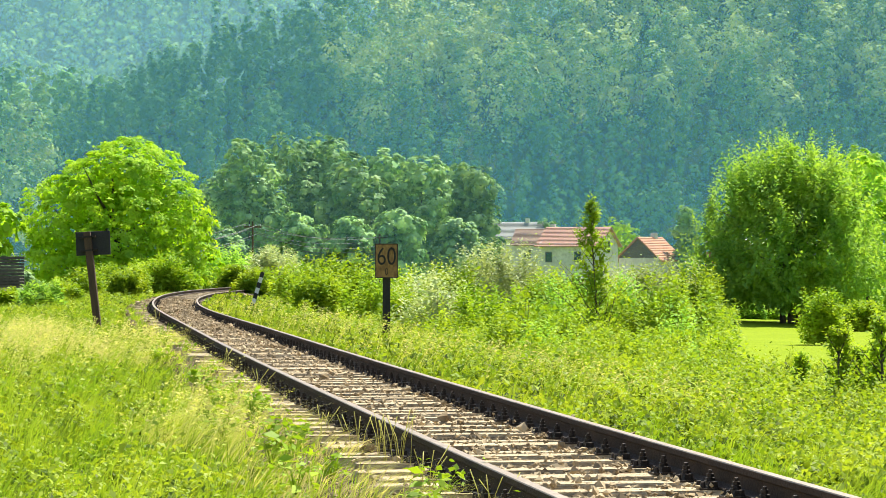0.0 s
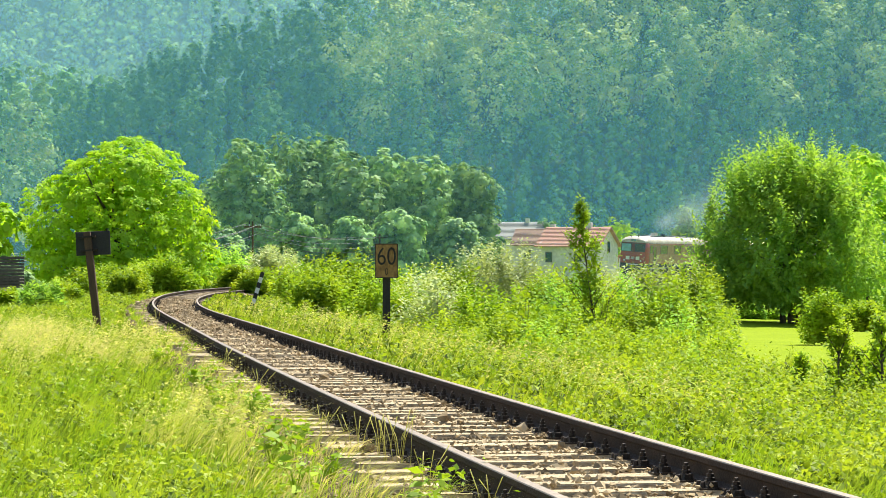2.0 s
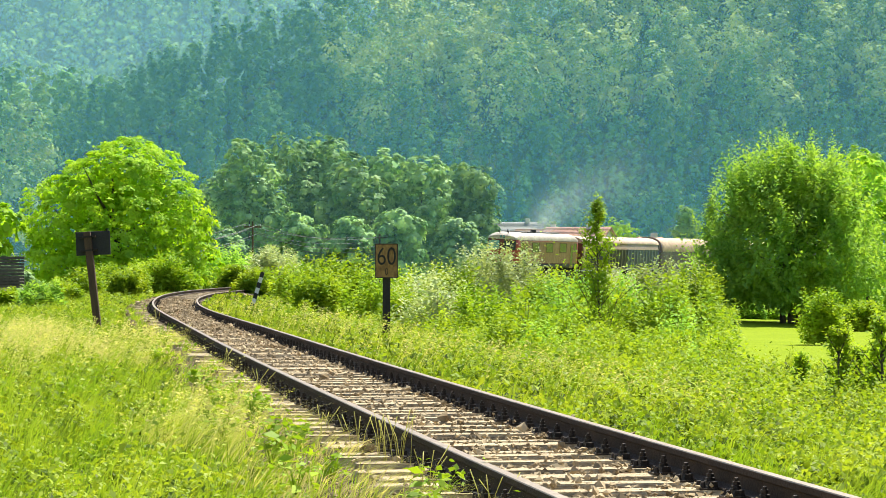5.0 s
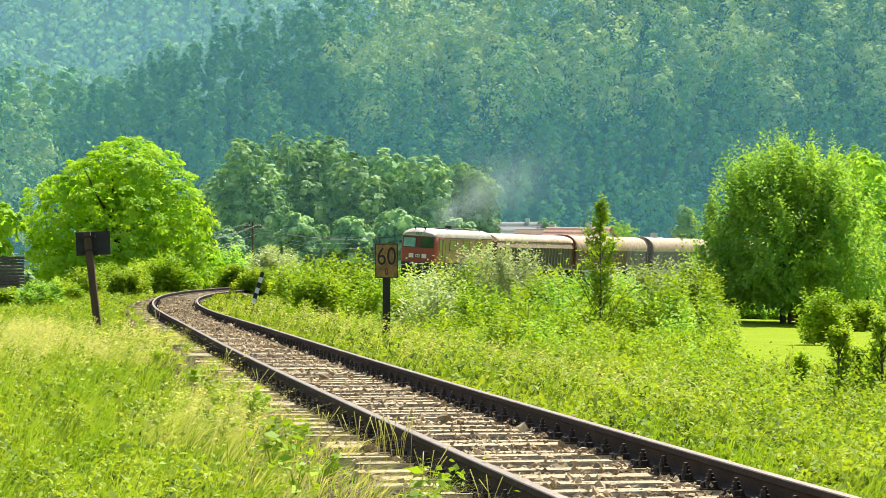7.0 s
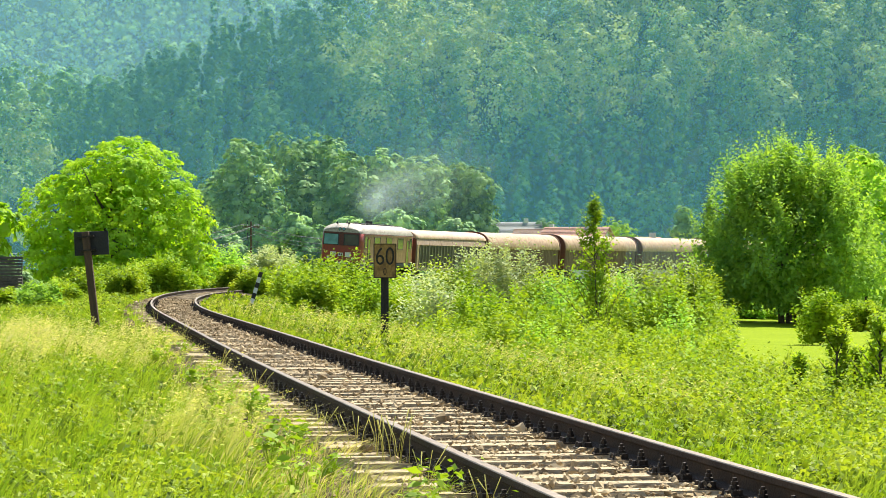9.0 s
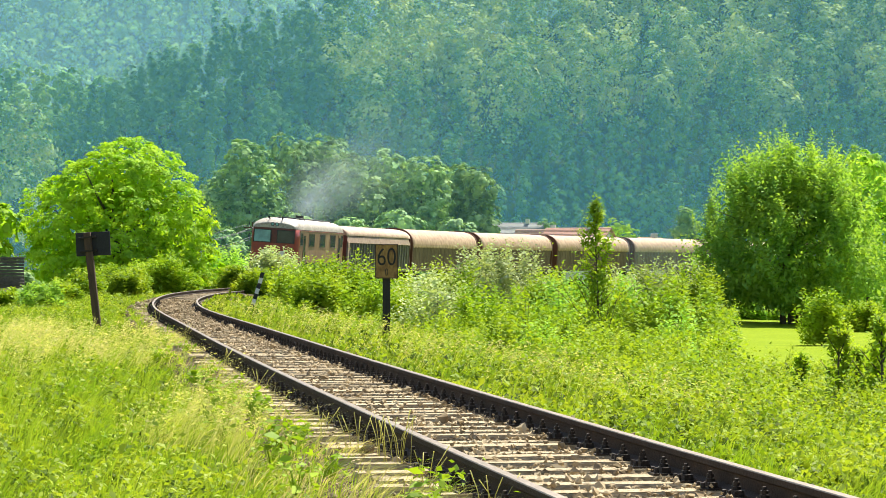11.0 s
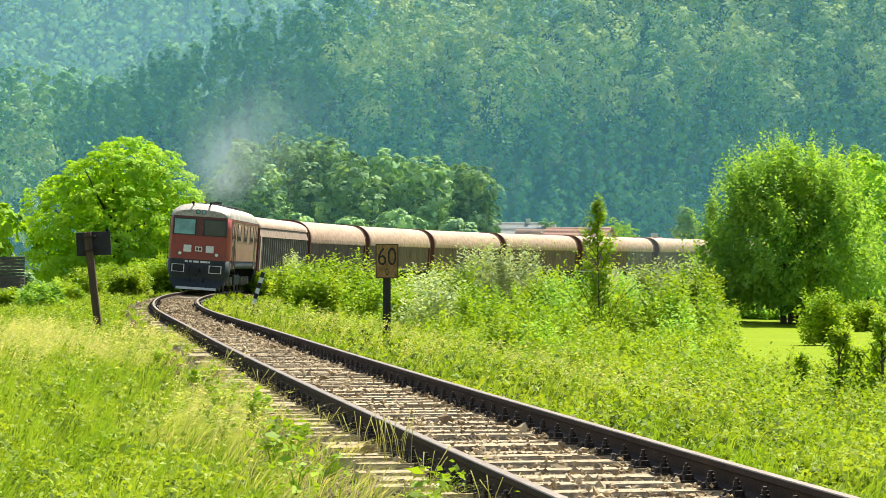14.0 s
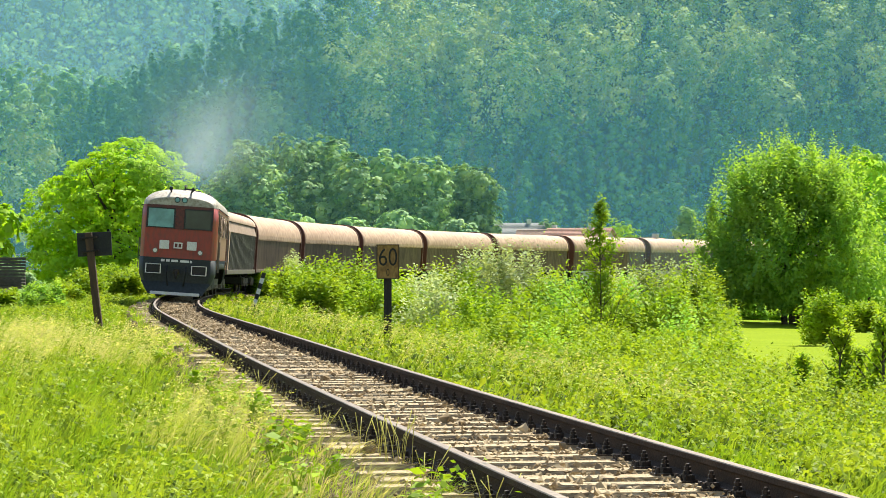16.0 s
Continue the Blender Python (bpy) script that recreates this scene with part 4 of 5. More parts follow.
def build_slat_wagon():
    """First wagon: dark ribbed sides, a pale louvred band and a pitched cream roof."""
    L = FIRST_LEN
    w = thing("ribbed_wagon", pose(0, 0, 0), "covered freight wagon with dark ribbed sides and cream roof", "freight wagon", "wagons of the train")
    wagon_common(w, L)
    boxed("body", (-1.40, 0.4, 1.15), (1.40, L - 0.4, 2.95), M_SLATE, w, 0.02, "dark grey side walls")
    for sx in (-1, 1):
        for i, y in enumerate(np.arange(0.55, L - 0.5, 0.82)):
            wide = i % 4 == 0
            boxed("rib", (sx * 1.41 - 0.03, y - (0.06 if wide else 0.035), 1.18), (sx * 1.41 + 0.05, y + (0.06 if wide else 0.035), 2.93), M_RIBPALE, w, 0.008)
        boxed("sill", (sx * 1.45 - 0.05, 0.35, 1.0), (sx * 1.45 + 0.05, L - 0.35, 1.2), M_RIB, w, 0.01)
        boxed("pale_post", (sx * 1.46 - 0.03, 0.5, 1.1), (sx * 1.46 + 0.03, 0.95, 2.93), M_CREAM, w, 0.01)
        for i in range(6):
            bm = bmesh.new()
            y0 = 0.45 + i * (L - 0.9) / 6
            V = [(sx * 1.47, y0 + 0.02, 2.95), (sx * 1.47, y0 + (L - 0.9) / 6 - 0.02, 2.95), (sx * 1.30, y0 + (L - 0.9) / 6 - 0.02, 3.42), (sx * 1.30, y0 + 0.02, 3.42)]
            vs = [bm.verts.new(v) for v in V] + [bm.verts.new((v[0] - sx * 0.06, v[1], v[2] - 0.02)) for v in V]
            for f in ((0, 1, 2, 3), (7, 6, 5, 4), (0, 4, 5, 1), (1, 5, 6, 2), (2, 6, 7, 3), (3, 7, 4, 0)):
                bm.faces.new([vs[k] for k in f])
            bmesh.ops.recalc_face_normals(bm, faces=bm.faces)
            part("roof_band", bm, M_BAND, w, "pale sloping roof band panel")
    for y in (0.3, L - 0.3):
        boxed("end_wall", (-1.44, y - 0.08, 1.0), (1.44, y + 0.08, 3.42), M_RUSTRED, w, 0.02, "rust-brown end wall")

    def top(y):
        return [(-1.36, 3.44), (-1.36, 3.5)] + [(-1.36 * math.cos(a), 3.5 + 0.55 * math.sin(a)) for a in np.linspace(0.15, math.pi - 0.15, 13)] + [(1.36, 3.5), (1.36, 3.44)]
    part("roof", loft([0.3] + list(np.arange(1, L - 0.5, 1.2)) + [L - 0.3], top), M_CREAM, w, "cream rounded roof")
    boxed("roof_gap", (-1.28, 0.36, 3.38), (1.28, L - 0.36, 3.46), M_BLACK, w, 0.0)
    return w


# ---- vegetation by kind ----


def place(x, y, turn=0.0, lift=0.0):
    return pose(x, y, float(ground_z(x, y)[0]) + lift, 0, 0, turn)


def build_trees():
    tree_thing("walnut_tree", place(-20.7, 165), 11, 12.4, 10.7, 0.0, 40, 760, 72, 0.60, 0.10, L_WALNUT, "broad bright green walnut tree beside the track", trunk=0.32, limbs=9, top=0.40, droop=0.0, up=0.85)
    tree_thing("cherry_tree", place(23.2, 172), 12, 12.8, 11.8, 0.8, 19, 620, 22, 2.3, 0.165, L_CHERRY, "large dense dark green tree on the meadow edge", trunk=0.2, trunks=3, limbs=5, top=0.42, leafing="sprays")
    # bank of alders behind the line
    rows = ((-19.8, 262, 8, 15.6), (-16.3, 276, 8.5, 16.6), (-12.6, 280, 9, 17.0), (-9.4, 268, 8, 14.6), (-5.8, 276, 8.5, 15.4), (-2.2, 270, 8.5, 14.4), (1.0, 280, 8.2, 14.0),
            (3.2, 272, 6.6, 13.4), (-23.5, 270, 8, 12.2), (-21.5, 250, 6, 7.0), (-14.0, 250, 6.0, 8.0), (-4.5, 252, 6, 8.4), (1.5, 256, 6, 7.6), (-8.8, 250, 5.5, 7.6), (-26.5, 280, 8, 11))
    for i, (x, y, w, h) in enumerate(rows):
        tree_thing("alder_tree", place(x, y), 30 + i, w, h, -1.0, 26, 270, 44, 0.45, 0.14, L_ALDER, "dark green bushy alder in a bank of trees", trunk=0.12, limbs=3, group="bank of alders", top=0.5, up=0.7)
    for i, (x, y, w, h, kind) in enumerate(((-27.4, 150, 5.4, 8.4, L_WALNUT), (-24.8, 146, 4, 3.4, L_ALDER), (31.4, 190, 8, 12.2, L_CHERRY), (36.5, 222, 9, 13.6, L_WALNUT), 
                                            (31.2, 330, 4.4, 10.6, L_ALDER), (24.5, 362, 9, 9.4, L_WALNUT), (15.0, 372, 6, 9.4, L_ALDER))):
        tree_thing("deciduous_tree", place(x, y), 60 + i, w, h, -0.3, 13, 130, 56, 0.45, 0.13, kind, "leafy green tree at the edge of the meadow", trunk=0.15, limbs=4, group="scattered trees")


def build_forest():
    """The wooded hillsides: every crown is a heap of tufts of leaf clumps."""
    r = np.random.RandomState(21)

    def wood(name, mat, xs, ys, gap, wide, tall, tufts, per, size, label, low, where=None):
        nx, ny = int((xs[1] - xs[0]) / gap), int((ys[1] - ys[0]) / gap)
        gx, gy = np.meshgrid(np.linspace(*xs, nx), np.linspace(*ys, ny))
        x, y = gx.ravel() + r.uniform(-0.45, 0.45, gx.size) * gap, gy.ravel() + r.uniform(-0.45, 0.45, gx.size) * gap
        keep = (np.abs(x) < 0.185 * y + 6) & (hills(x, y) > low)
        if where:
            keep &= where(x, y)
        x, y = x[keep], y[keep]
        # only slopes that face the valley can be seen
        front = (hills(x, y - 6) < hills(x, y) - 0.8) | (hills(x, y - 14) < hills(x, y) - 0.8)
        x, y = x[front], y[front]
        z = ground_z(x, y)
        n = len(x)
        h = tall * np.exp(r.normal(0, 0.27, n))
        w = wide * 0.5 * np.exp(r.normal(0, 0.2, n))
        u = ((np.arange(tufts) + 0.5) / tufts) ** 0.8
        env = np.sqrt(np.clip(1 - ((u - 0.5) / 0.62) ** 2, 0, 1)) if where is None or mat is not L_CONIFER_SHADE else 1.05 - u
        a = np.arange(tufts)[None] * 2.4 + r.uniform(0, 6.3, (n, 1)) + r.uniform(-0.5, 0.5, (n, tufts))
        rr = w[:, None] * env * r.uniform(0.35, 0.8, (n, tufts))
        c = np.stack([x[:, None] + rr * np.cos(a), y[:, None] + rr * np.sin(a), z[:, None] + h[:, None] * (0.15 + 0.8 * u)], -1)
        d = r.normal(0, 0.8, (n, tufts, per, 3)) + np.array([0, -0.25, 0.4])
        d /= np.linalg.norm(d, axis=3)[..., None]
        rad = w[:, None, None] * r.uniform(0.26, 0.46, (n, tufts, 1)) * (0.55 + 0.55 * r.rand(n, tufts, per))
        P = c[:, :, None] + d * rad[..., None]
        mid = np.stack([x, y, z + h * 0.55], -1)[:, None, None]
        o = (P - mid) / np.stack([w, w, h * 0.45], -1)[:, None, None]
        d = d * 0.9 + o * 1.5
        me = sheet(name, [leaves(r, P.reshape(-1, 3), d.reshape(-1, 3), size, 0.0, 1.2, 0.3, 0.22)])
        tagged(part(name, me, mat), label, "forest", kind="stuff")

    # Conifers on the shoulder; those low down put the slope's shade into leaf colour.
    def pines_and_shade(x, y):
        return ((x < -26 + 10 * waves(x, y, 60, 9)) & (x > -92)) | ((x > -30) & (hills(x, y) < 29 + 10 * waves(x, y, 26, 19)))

    wood("hillside_forest", L_FOREST, (-130, 130), (606, 790), 9.8, 12.5, 23, 15, 44, 0.44, "dense deciduous forest covering the steep hillside", 0.3, lambda x, y: ~pines_and_shade(x, y))
    wood("conifer_wood", L_CONIFER_SHADE, (-130, 130), (606, 790), 4.8, 6.0, 15, 8, 22, 0.45, "conifers on the hill's shoulder, dark trees added as shade on the lower slope", 0.3, pines_and_shade)
    wood("side_valley_forest", L_FARWOOD, (-200, -40), (810, 950), 7.0, 8.5, 12, 6, 22, 0.8, "sunlit lighter green woods on the side hill", 20)
    wood("distant_forest", L_FARWOOD, (-300, 120), (1330, 1720), 10.5, 11.5, 13, 5, 11, 1.25, "hazy distant forest on the far ridge", 40)


def build_haze():
    # Aerial haze is put in as flat tinted see-through sheets across the valley.
    for y, x, w, h, dens, col, label in ((247, 0, 150, 50, 0.045, (0.3, 0.7, 0.92), "faint blue sheet standing in for haze over the valley floor"), (560, 0, 320, 110, 0.155, (0.17, 0.60, 0.90), "thin blue sheet standing in for haze before the wooded hill"),
                                          (1150, 0, 700, 330, 0.25, (0.42, 0.76, 0.88), "pale blue sheet standing in for haze in the side valley")):
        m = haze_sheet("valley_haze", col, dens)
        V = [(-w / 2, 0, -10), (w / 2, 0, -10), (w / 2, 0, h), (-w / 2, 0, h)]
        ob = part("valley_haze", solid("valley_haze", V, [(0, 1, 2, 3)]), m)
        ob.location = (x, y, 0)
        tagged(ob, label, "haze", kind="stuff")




# ---- undergrowth ----
SEEN = 4568.0


def spot(px, dist):
    """Sideways place of a direction given in thousandths of the view's half-width scale, at that distance."""
    return (px - 784) / SEEN * dist


def seed_heads(r, x, y, z, tall):
    """Dry stalks with a feathery head of small flakes."""
    n = len(x)
    b = r.uniform(0, 6.283, n)
    fall = np.stack([0.55 * np.cos(b) + 1.5, np.sin(b) * 0.6, -0.35 + 0 * b], -1) * (tall * 0.42 * (0.25 + 0.75 * r.rand(n)))[:, None]
    p = np.stack([x, y, z], -1)
    t = p + fall + np.array([0, 0, 1.0]) * tall[:, None]
    w = np.array([0.0018, 0.0008, 0]) * (1 + y / 40)[:, None]
    out = [np.stack([p - w, p + w, t], 1)]
    k = 12
    f = r.uniform(0.66, 1.04, (n, k, 1))
    c = p[:, None] + (t - p)[:, None] * f + r.normal(0, 0.012, (n, k, 3)) * (1 + y / 60)[:, None, None]
    out.append(leaves(r, c.reshape(-1, 3), r.normal(0, 1, (n * k, 3)), 0.0105 * (1 + np.repeat(y, k) / 60), 2.5, 3.0))
    return out


def strew(r, n, y0, y1, power, left):
    """Random places in the strip beside the track that the valley view opens on."""
    y = y0 + (y1 - y0) * r.rand(n) ** power
    mid = np.interp(y, TY[:1200], TX[:1200])
    edge = 0.178 * y + 0.4
    if left:
        lo, hi = -edge, mid - np.where(y > 44, 0.92, 1.12)
    else:
        lo, hi = mid + 1.0, edge
    x = lo + (hi - lo) * r.rand(n)
    l, s = lateral(x, y)
    clear = ~((x > 0.112 * y) & (y > 56))
    return x[clear], y[clear], l[clear]


def build_grass():
    r = np.random.RandomState(5)
    def footing(x, y, l):
        return np.maximum(ground_z(x, y), np.interp(np.abs(l), (0, 1.3, 1.5, 1.9, 2.0), (-0.25, -0.25, -0.28, -0.55, -0.9))) - 0.01

    def tufts(x, y, l, per, wide, tall, width, bend=0.6, wind=0.45):
        """Blades fanning out of each tuft."""
        n = len(x)
        a, e = r.uniform(0, 6.283, (n, per)), r.rand(n, per)
        rad = (wide[:, None] * np.sqrt(e))
        bx, by = x[:, None] + np.cos(a) * rad * 0.4, y[:, None] + np.sin(a) * rad * 0.4
        h = tall[:, None] * r.uniform(0.45, 1.1, (n, per))
        z = np.repeat(footing(x, y, l)[:, None], per, 1)
        blown = wind * tall[:, None]
        dx, dy = np.cos(a) * rad * bend + blown * (0.25 + 0.75 * e), np.sin(a) * rad * bend
        ang = r.uniform(0, 6.283, (n, per))
        w = width[:, None] * r.uniform(0.6, 1.4, (n, per)) / 2
        sd = np.stack([np.cos(ang) * w, np.sin(ang) * w * 0.6, 0 * w], -1).reshape(-1, 3)
        p = np.stack([bx, by, z], -1).reshape(-1, 3)
        m = p + np.stack([dx * 0.35, dy * 0.35, h * 0.6], -1).reshape(-1, 3)
        t = p + np.stack([dx * 1.2, dy * 1.2, h], -1).reshape(-1, 3)
        return [np.stack([p - sd, p + sd, m + sd * 0.75, m - sd * 0.75], 1), np.stack([m - sd * 0.75, m + sd * 0.75, t], 1)]

    def plants(x, y, l, per, wide, tall, leaf):
        """Leafy plants: a few upright stems each, set with leaves all the way up."""
        k = 3
        X, Y, Z, W, T, S = (np.repeat(v, k) for v in (x, y, footing(x, y, l), wide, tall, leaf))
        n = len(X)
        a = r.uniform(0, 6.283, n)
        off = np.stack([np.cos(a) * W, np.sin(a) * W, 0 * W], -1)
        foot = np.stack([X, Y, Z], -1) + off * 0.5
        tip = foot + off * r.uniform(0.2, 0.9, (n, 1)) + np.stack([0.1 * T, 0 * T, T * r.uniform(0.6, 1.08, n)], -1)
        return shoots(r, foot, tip, per, S, 1.75, 1.2)

    def drift(x, y):
        """Where the pale seeding grass grows in drifts."""
        out = 0.28 * waves(x, y, 3.0, 13) + 0.22 * waves(x, y, 1.1, 14)
        for px, d, rx, ry in ((320, 50, 1.4, 13), (545, 21.5, 0.9, 3.2), (40, 50, 1.3, 15), (290, 22, 0.6, 2.2), (430, 33, 0.8, 7)):
            out = out + 0.6 * np.exp(-((x - spot(px, y)) / rx) ** 2 - ((y - d) / ry) ** 2)
        return out

    # verge on the outer side: tussocks of long grass
    x, y, l = strew(r, 7600, 12, 135, 1.6, True)
    keep = (-l > np.where(y > 44, 0.93, 1.35) + 0.5 * r.rand(len(x)) ** 2) & (waves(x, y, 1.7, 41) + 0.9 * r.rand(len(x)) > 0.02)
    x, y, l = x[keep], y[keep], l[keep]
    edge = 0.5 + 0.5 * smooth(1.2, 3.2, -l)
    tall = (0.20 + 0.30 * r.rand(len(x)) ** 2 + 0.20 * waves(x, y, 1.3, 12) + 0.12 * waves(x, y, 3.5, 43)) * edge
    me = sheet("long_grass", tufts(x, y, l, 11, 0.10 + 0.14 * r.rand(len(x)), np.clip(tall, 0.07, 1), 0.0045 * (1 + y / 20)))
    tagged(part("long_grass", me, L_GRASS), "long fresh green grass on the track verge", "grass", kind="stuff")
    # straw-coloured tussocks: along the ballast and in drifts, combed over by the wind
    x, y, l = strew(r, 5200, 14, 90, 1.3, True)
    d = drift(x, y) + 0.3 * r.rand(len(x))
    keep = (-l > 1.15) & ((d > 0.66) | ((-l < 2.0) & (y < 32) & (r.rand(len(x)) < 0.5)))
    x, y, l = x[keep], y[keep], l[keep]
    tall = (0.26 + 0.30 * r.rand(len(x))) * (0.5 + 0.5 * smooth(1.4, 2.6, -l))
    me = sheet("straw_grass", tufts(x, y, l, 12, 0.10 + 0.14 * r.rand(len(x)), tall, 0.0042 * (1 + y / 24), 1.3, 1.5))
    tagged(part("straw_grass", me, L_STRAW), "dry straw-coloured grass tussocks beside the ballast", "grass", kind="stuff")
    x, y, l = strew(r, 9000, 14, 90, 1.2, True)
    keep = (drift(x, y) + 0.35 * r.rand(len(x)) > 0.62) & (-l > 1.6)
    x, y, l = x[keep], y[keep], l[keep]
    me = sheet("seed_grass", seed_heads(r, x, y, footing(x, y, l), 0.36 + 0.30 * r.rand(len(x))))
    tagged(part("seed_grass", me, L_STRAW), "pale feathery seeding grass stalks", "grass", kind="stuff")
    x, y, l = strew(r, 6000, 12, 135, 1.45, True)
    keep = (0.55 * waves(x, y, 2.2, 15) + 0.5 * r.rand(len(x)) - 0.8 * drift(x, y) > 0.0) & (-l > 1.7)
    x, y, l = x[keep], y[keep], l[keep]
    tall = (0.16 + 0.34 * r.rand(len(x)) ** 2 + 0.12 * waves(x, y, 1.6, 44)) * (0.5 + 0.5 * smooth(1.6, 3, -l))
    me = sheet("verge_weeds", [plants(x, y, l, 8, 0.08 + 0.10 * r.rand(len(x)), np.clip(tall, 0.1, 1), 0.026 * (1 + y / 45))])
    tagged(part("verge_weeds", me, L_WEED), "leafy green weeds in the verge", "weeds", kind="stuff")
    # inner side: rank weeds running down the bank
    x, y, l = strew(r, 6600, 14, 130, 1.15, False)
    keep = r.rand(len(x)) > 0.7 * smooth(3.6, 6.0, l) * smooth(38, 55, y)
    x, y, l = x[keep], y[keep], l[keep]
    c = 0.6 + 0.6 * waves(x, y, 3.5, 16) + 0.5 * waves(x, y, 1.2, 17)
    tall = np.clip(c, 0.3, 1.5) * (0.17 + 0.34 * smooth(1.2, 4.5, l)) * r.uniform(0.6, 1.3, len(x))
    me = sheet("bank_weeds", [plants(x, y, l, 8, 0.09 + 0.13 * r.rand(len(x)) * (1 + y / 120), tall, 0.026 * (1 + y / 45))])
    tagged(part("bank_weeds", me, L_WEED), "rank bright green weeds covering the embankment", "weeds", kind="stuff")
    x, y, l = strew(r, 2300, 20, 110, 1.0, False)
    keep = (waves(x, y, 5.0, 22) > 0.05) & (l > 3.5) & ((x < 0.112 * y) | (y < 44))
    x, y, l = x[keep], y[keep], l[keep]
    me = sheet("tall_weeds", [plants(x, y, l, 14, 0.16 + 0.18 * r.rand(len(x)), 0.45 + 0.45 * r.rand(len(x)), 0.024 * (1 + y / 45))])
    tagged(part("tall_weeds", me, L_SHRUB), "tall leafy nettles and weeds on the bank", "weeds", kind="stuff")
    x, y, l = strew(r, 1000, 12, 125, 1.25, False)
    me = sheet("bank_grass", tufts(x, y, l, 10, 0.08 + 0.1 * r.rand(len(x)), 0.15 + 0.36 * r.rand(len(x)) * (0.5 + 0.5 * smooth(1.3, 4, l)), 0.005 * (1 + y / 22)))
    tagged(part("bank_grass", me, L_GRASS), "grass mixed with weeds on the embankment", "grass", kind="stuff")
    # pale grass patches on the bank
    x, y, l = strew(r, 3500, 30, 90, 1.0, False)
    keep = (waves(x, y, 8, 18) > 0.12) & (l < 7)
    x, y = x[keep], y[keep]
    me = sheet("bank_seed_grass", seed_heads(r, x, y, ground_z(x, y), 0.4 + 0.3 * r.rand(len(x))))
    tagged(part("bank_seed_grass", me, L_STRAW), "pale seeding grass on the embankment", "grass", kind="stuff")
    # small plants growing through the ballast
    r2 = np.random.RandomState(8)
    for s0, lat, size in ((1.2, -1.25, 0.18), (2.6, -0.98, 0.20), (6.0, -1.75, 0.22), (7.4, -1.6, 0.2), (9.2, -1.9, 0.24), (3.6, -1.8, 0.22), (4.6, -1.45, 0.12), (14, -1.6, 0.16), (0.4, -0.95, 0.14), *((0.5 + 40 * r2.rand() ** 1.5, -1.2 - 0.6 * r2.rand(), 0.08 + 0.12 * r2.rand()) for _ in range(26))):
        q = on_track(s0, lat, -0.24)[0]
        plant = thing("weed_plant", pose(*q), "small leafy weed growing in the ballast", "weed", "weeds in the ballast")
        bm = bmesh.new()
        n = 60
        for k in range(6):
            a = k * 1.05
            tube(bm, [(0, 0, -0.03), (math.cos(a) * size * 0.3, math.sin(a) * size * 0.3, size * 0.6), (math.cos(a) * size * 0.7, math.sin(a) * size * 0.7, size * 0.85)], [0.004, 0.003, 0.001], 4)
        part("stem", bm, L_WEED, plant)
        pts = r2.normal(0, 0.42, (n, 3)) * size + np.array([0, 0, size * 0.7])
        pts[:, 2] = np.clip(pts[:, 2], 0.02, None)
        part("foliage", sheet("foliage", [leaves(r2, pts, r2.normal(0, 0.4, (n, 3)) + np.array([0, 0, 1]), 0.03, 0.2)]), L_SHRUB, plant)
    # dry stalks leaning over the outer rail
    for s0, lat, h in ((4.8, -0.9, 0.42), (5.1, -0.95, 0.36), (5.6, -0.92, 0.38), (2.9, -1.0, 0.3), (1.5, -0.85, 0.26), (6.3, -1.05, 0.34), (8.0, -1.1, 0.3), (16, -1.0, 0.3), (23, -0.95, 0.3), (36, -0.95, 0.35), (52, -0.95, 0.4)):
        for k in range(5):
            q = on_track(s0 + r2.uniform(-0.15, 0.15), lat + r2.uniform(-0.08, 0.03), -0.24)[0]
            dx, dy = r2.uniform(-0.10, 0.16), r2.uniform(-0.1, 0.1)
            bm = bmesh.new()
            tube(bm, [(0, 0, 0), (dx * 0.4, dy * 0.5, h * 0.6), (dx, dy, h * r2.uniform(0.85, 1.1))], [0.003, 0.0025, 0.0035], 4)
            ob = part("dry_stalk", bm, L_STRAW)
            ob.location = q
            tagged(ob, "dry straw stalk standing beside the rail", "dry grass", "dry stalks by the rail")


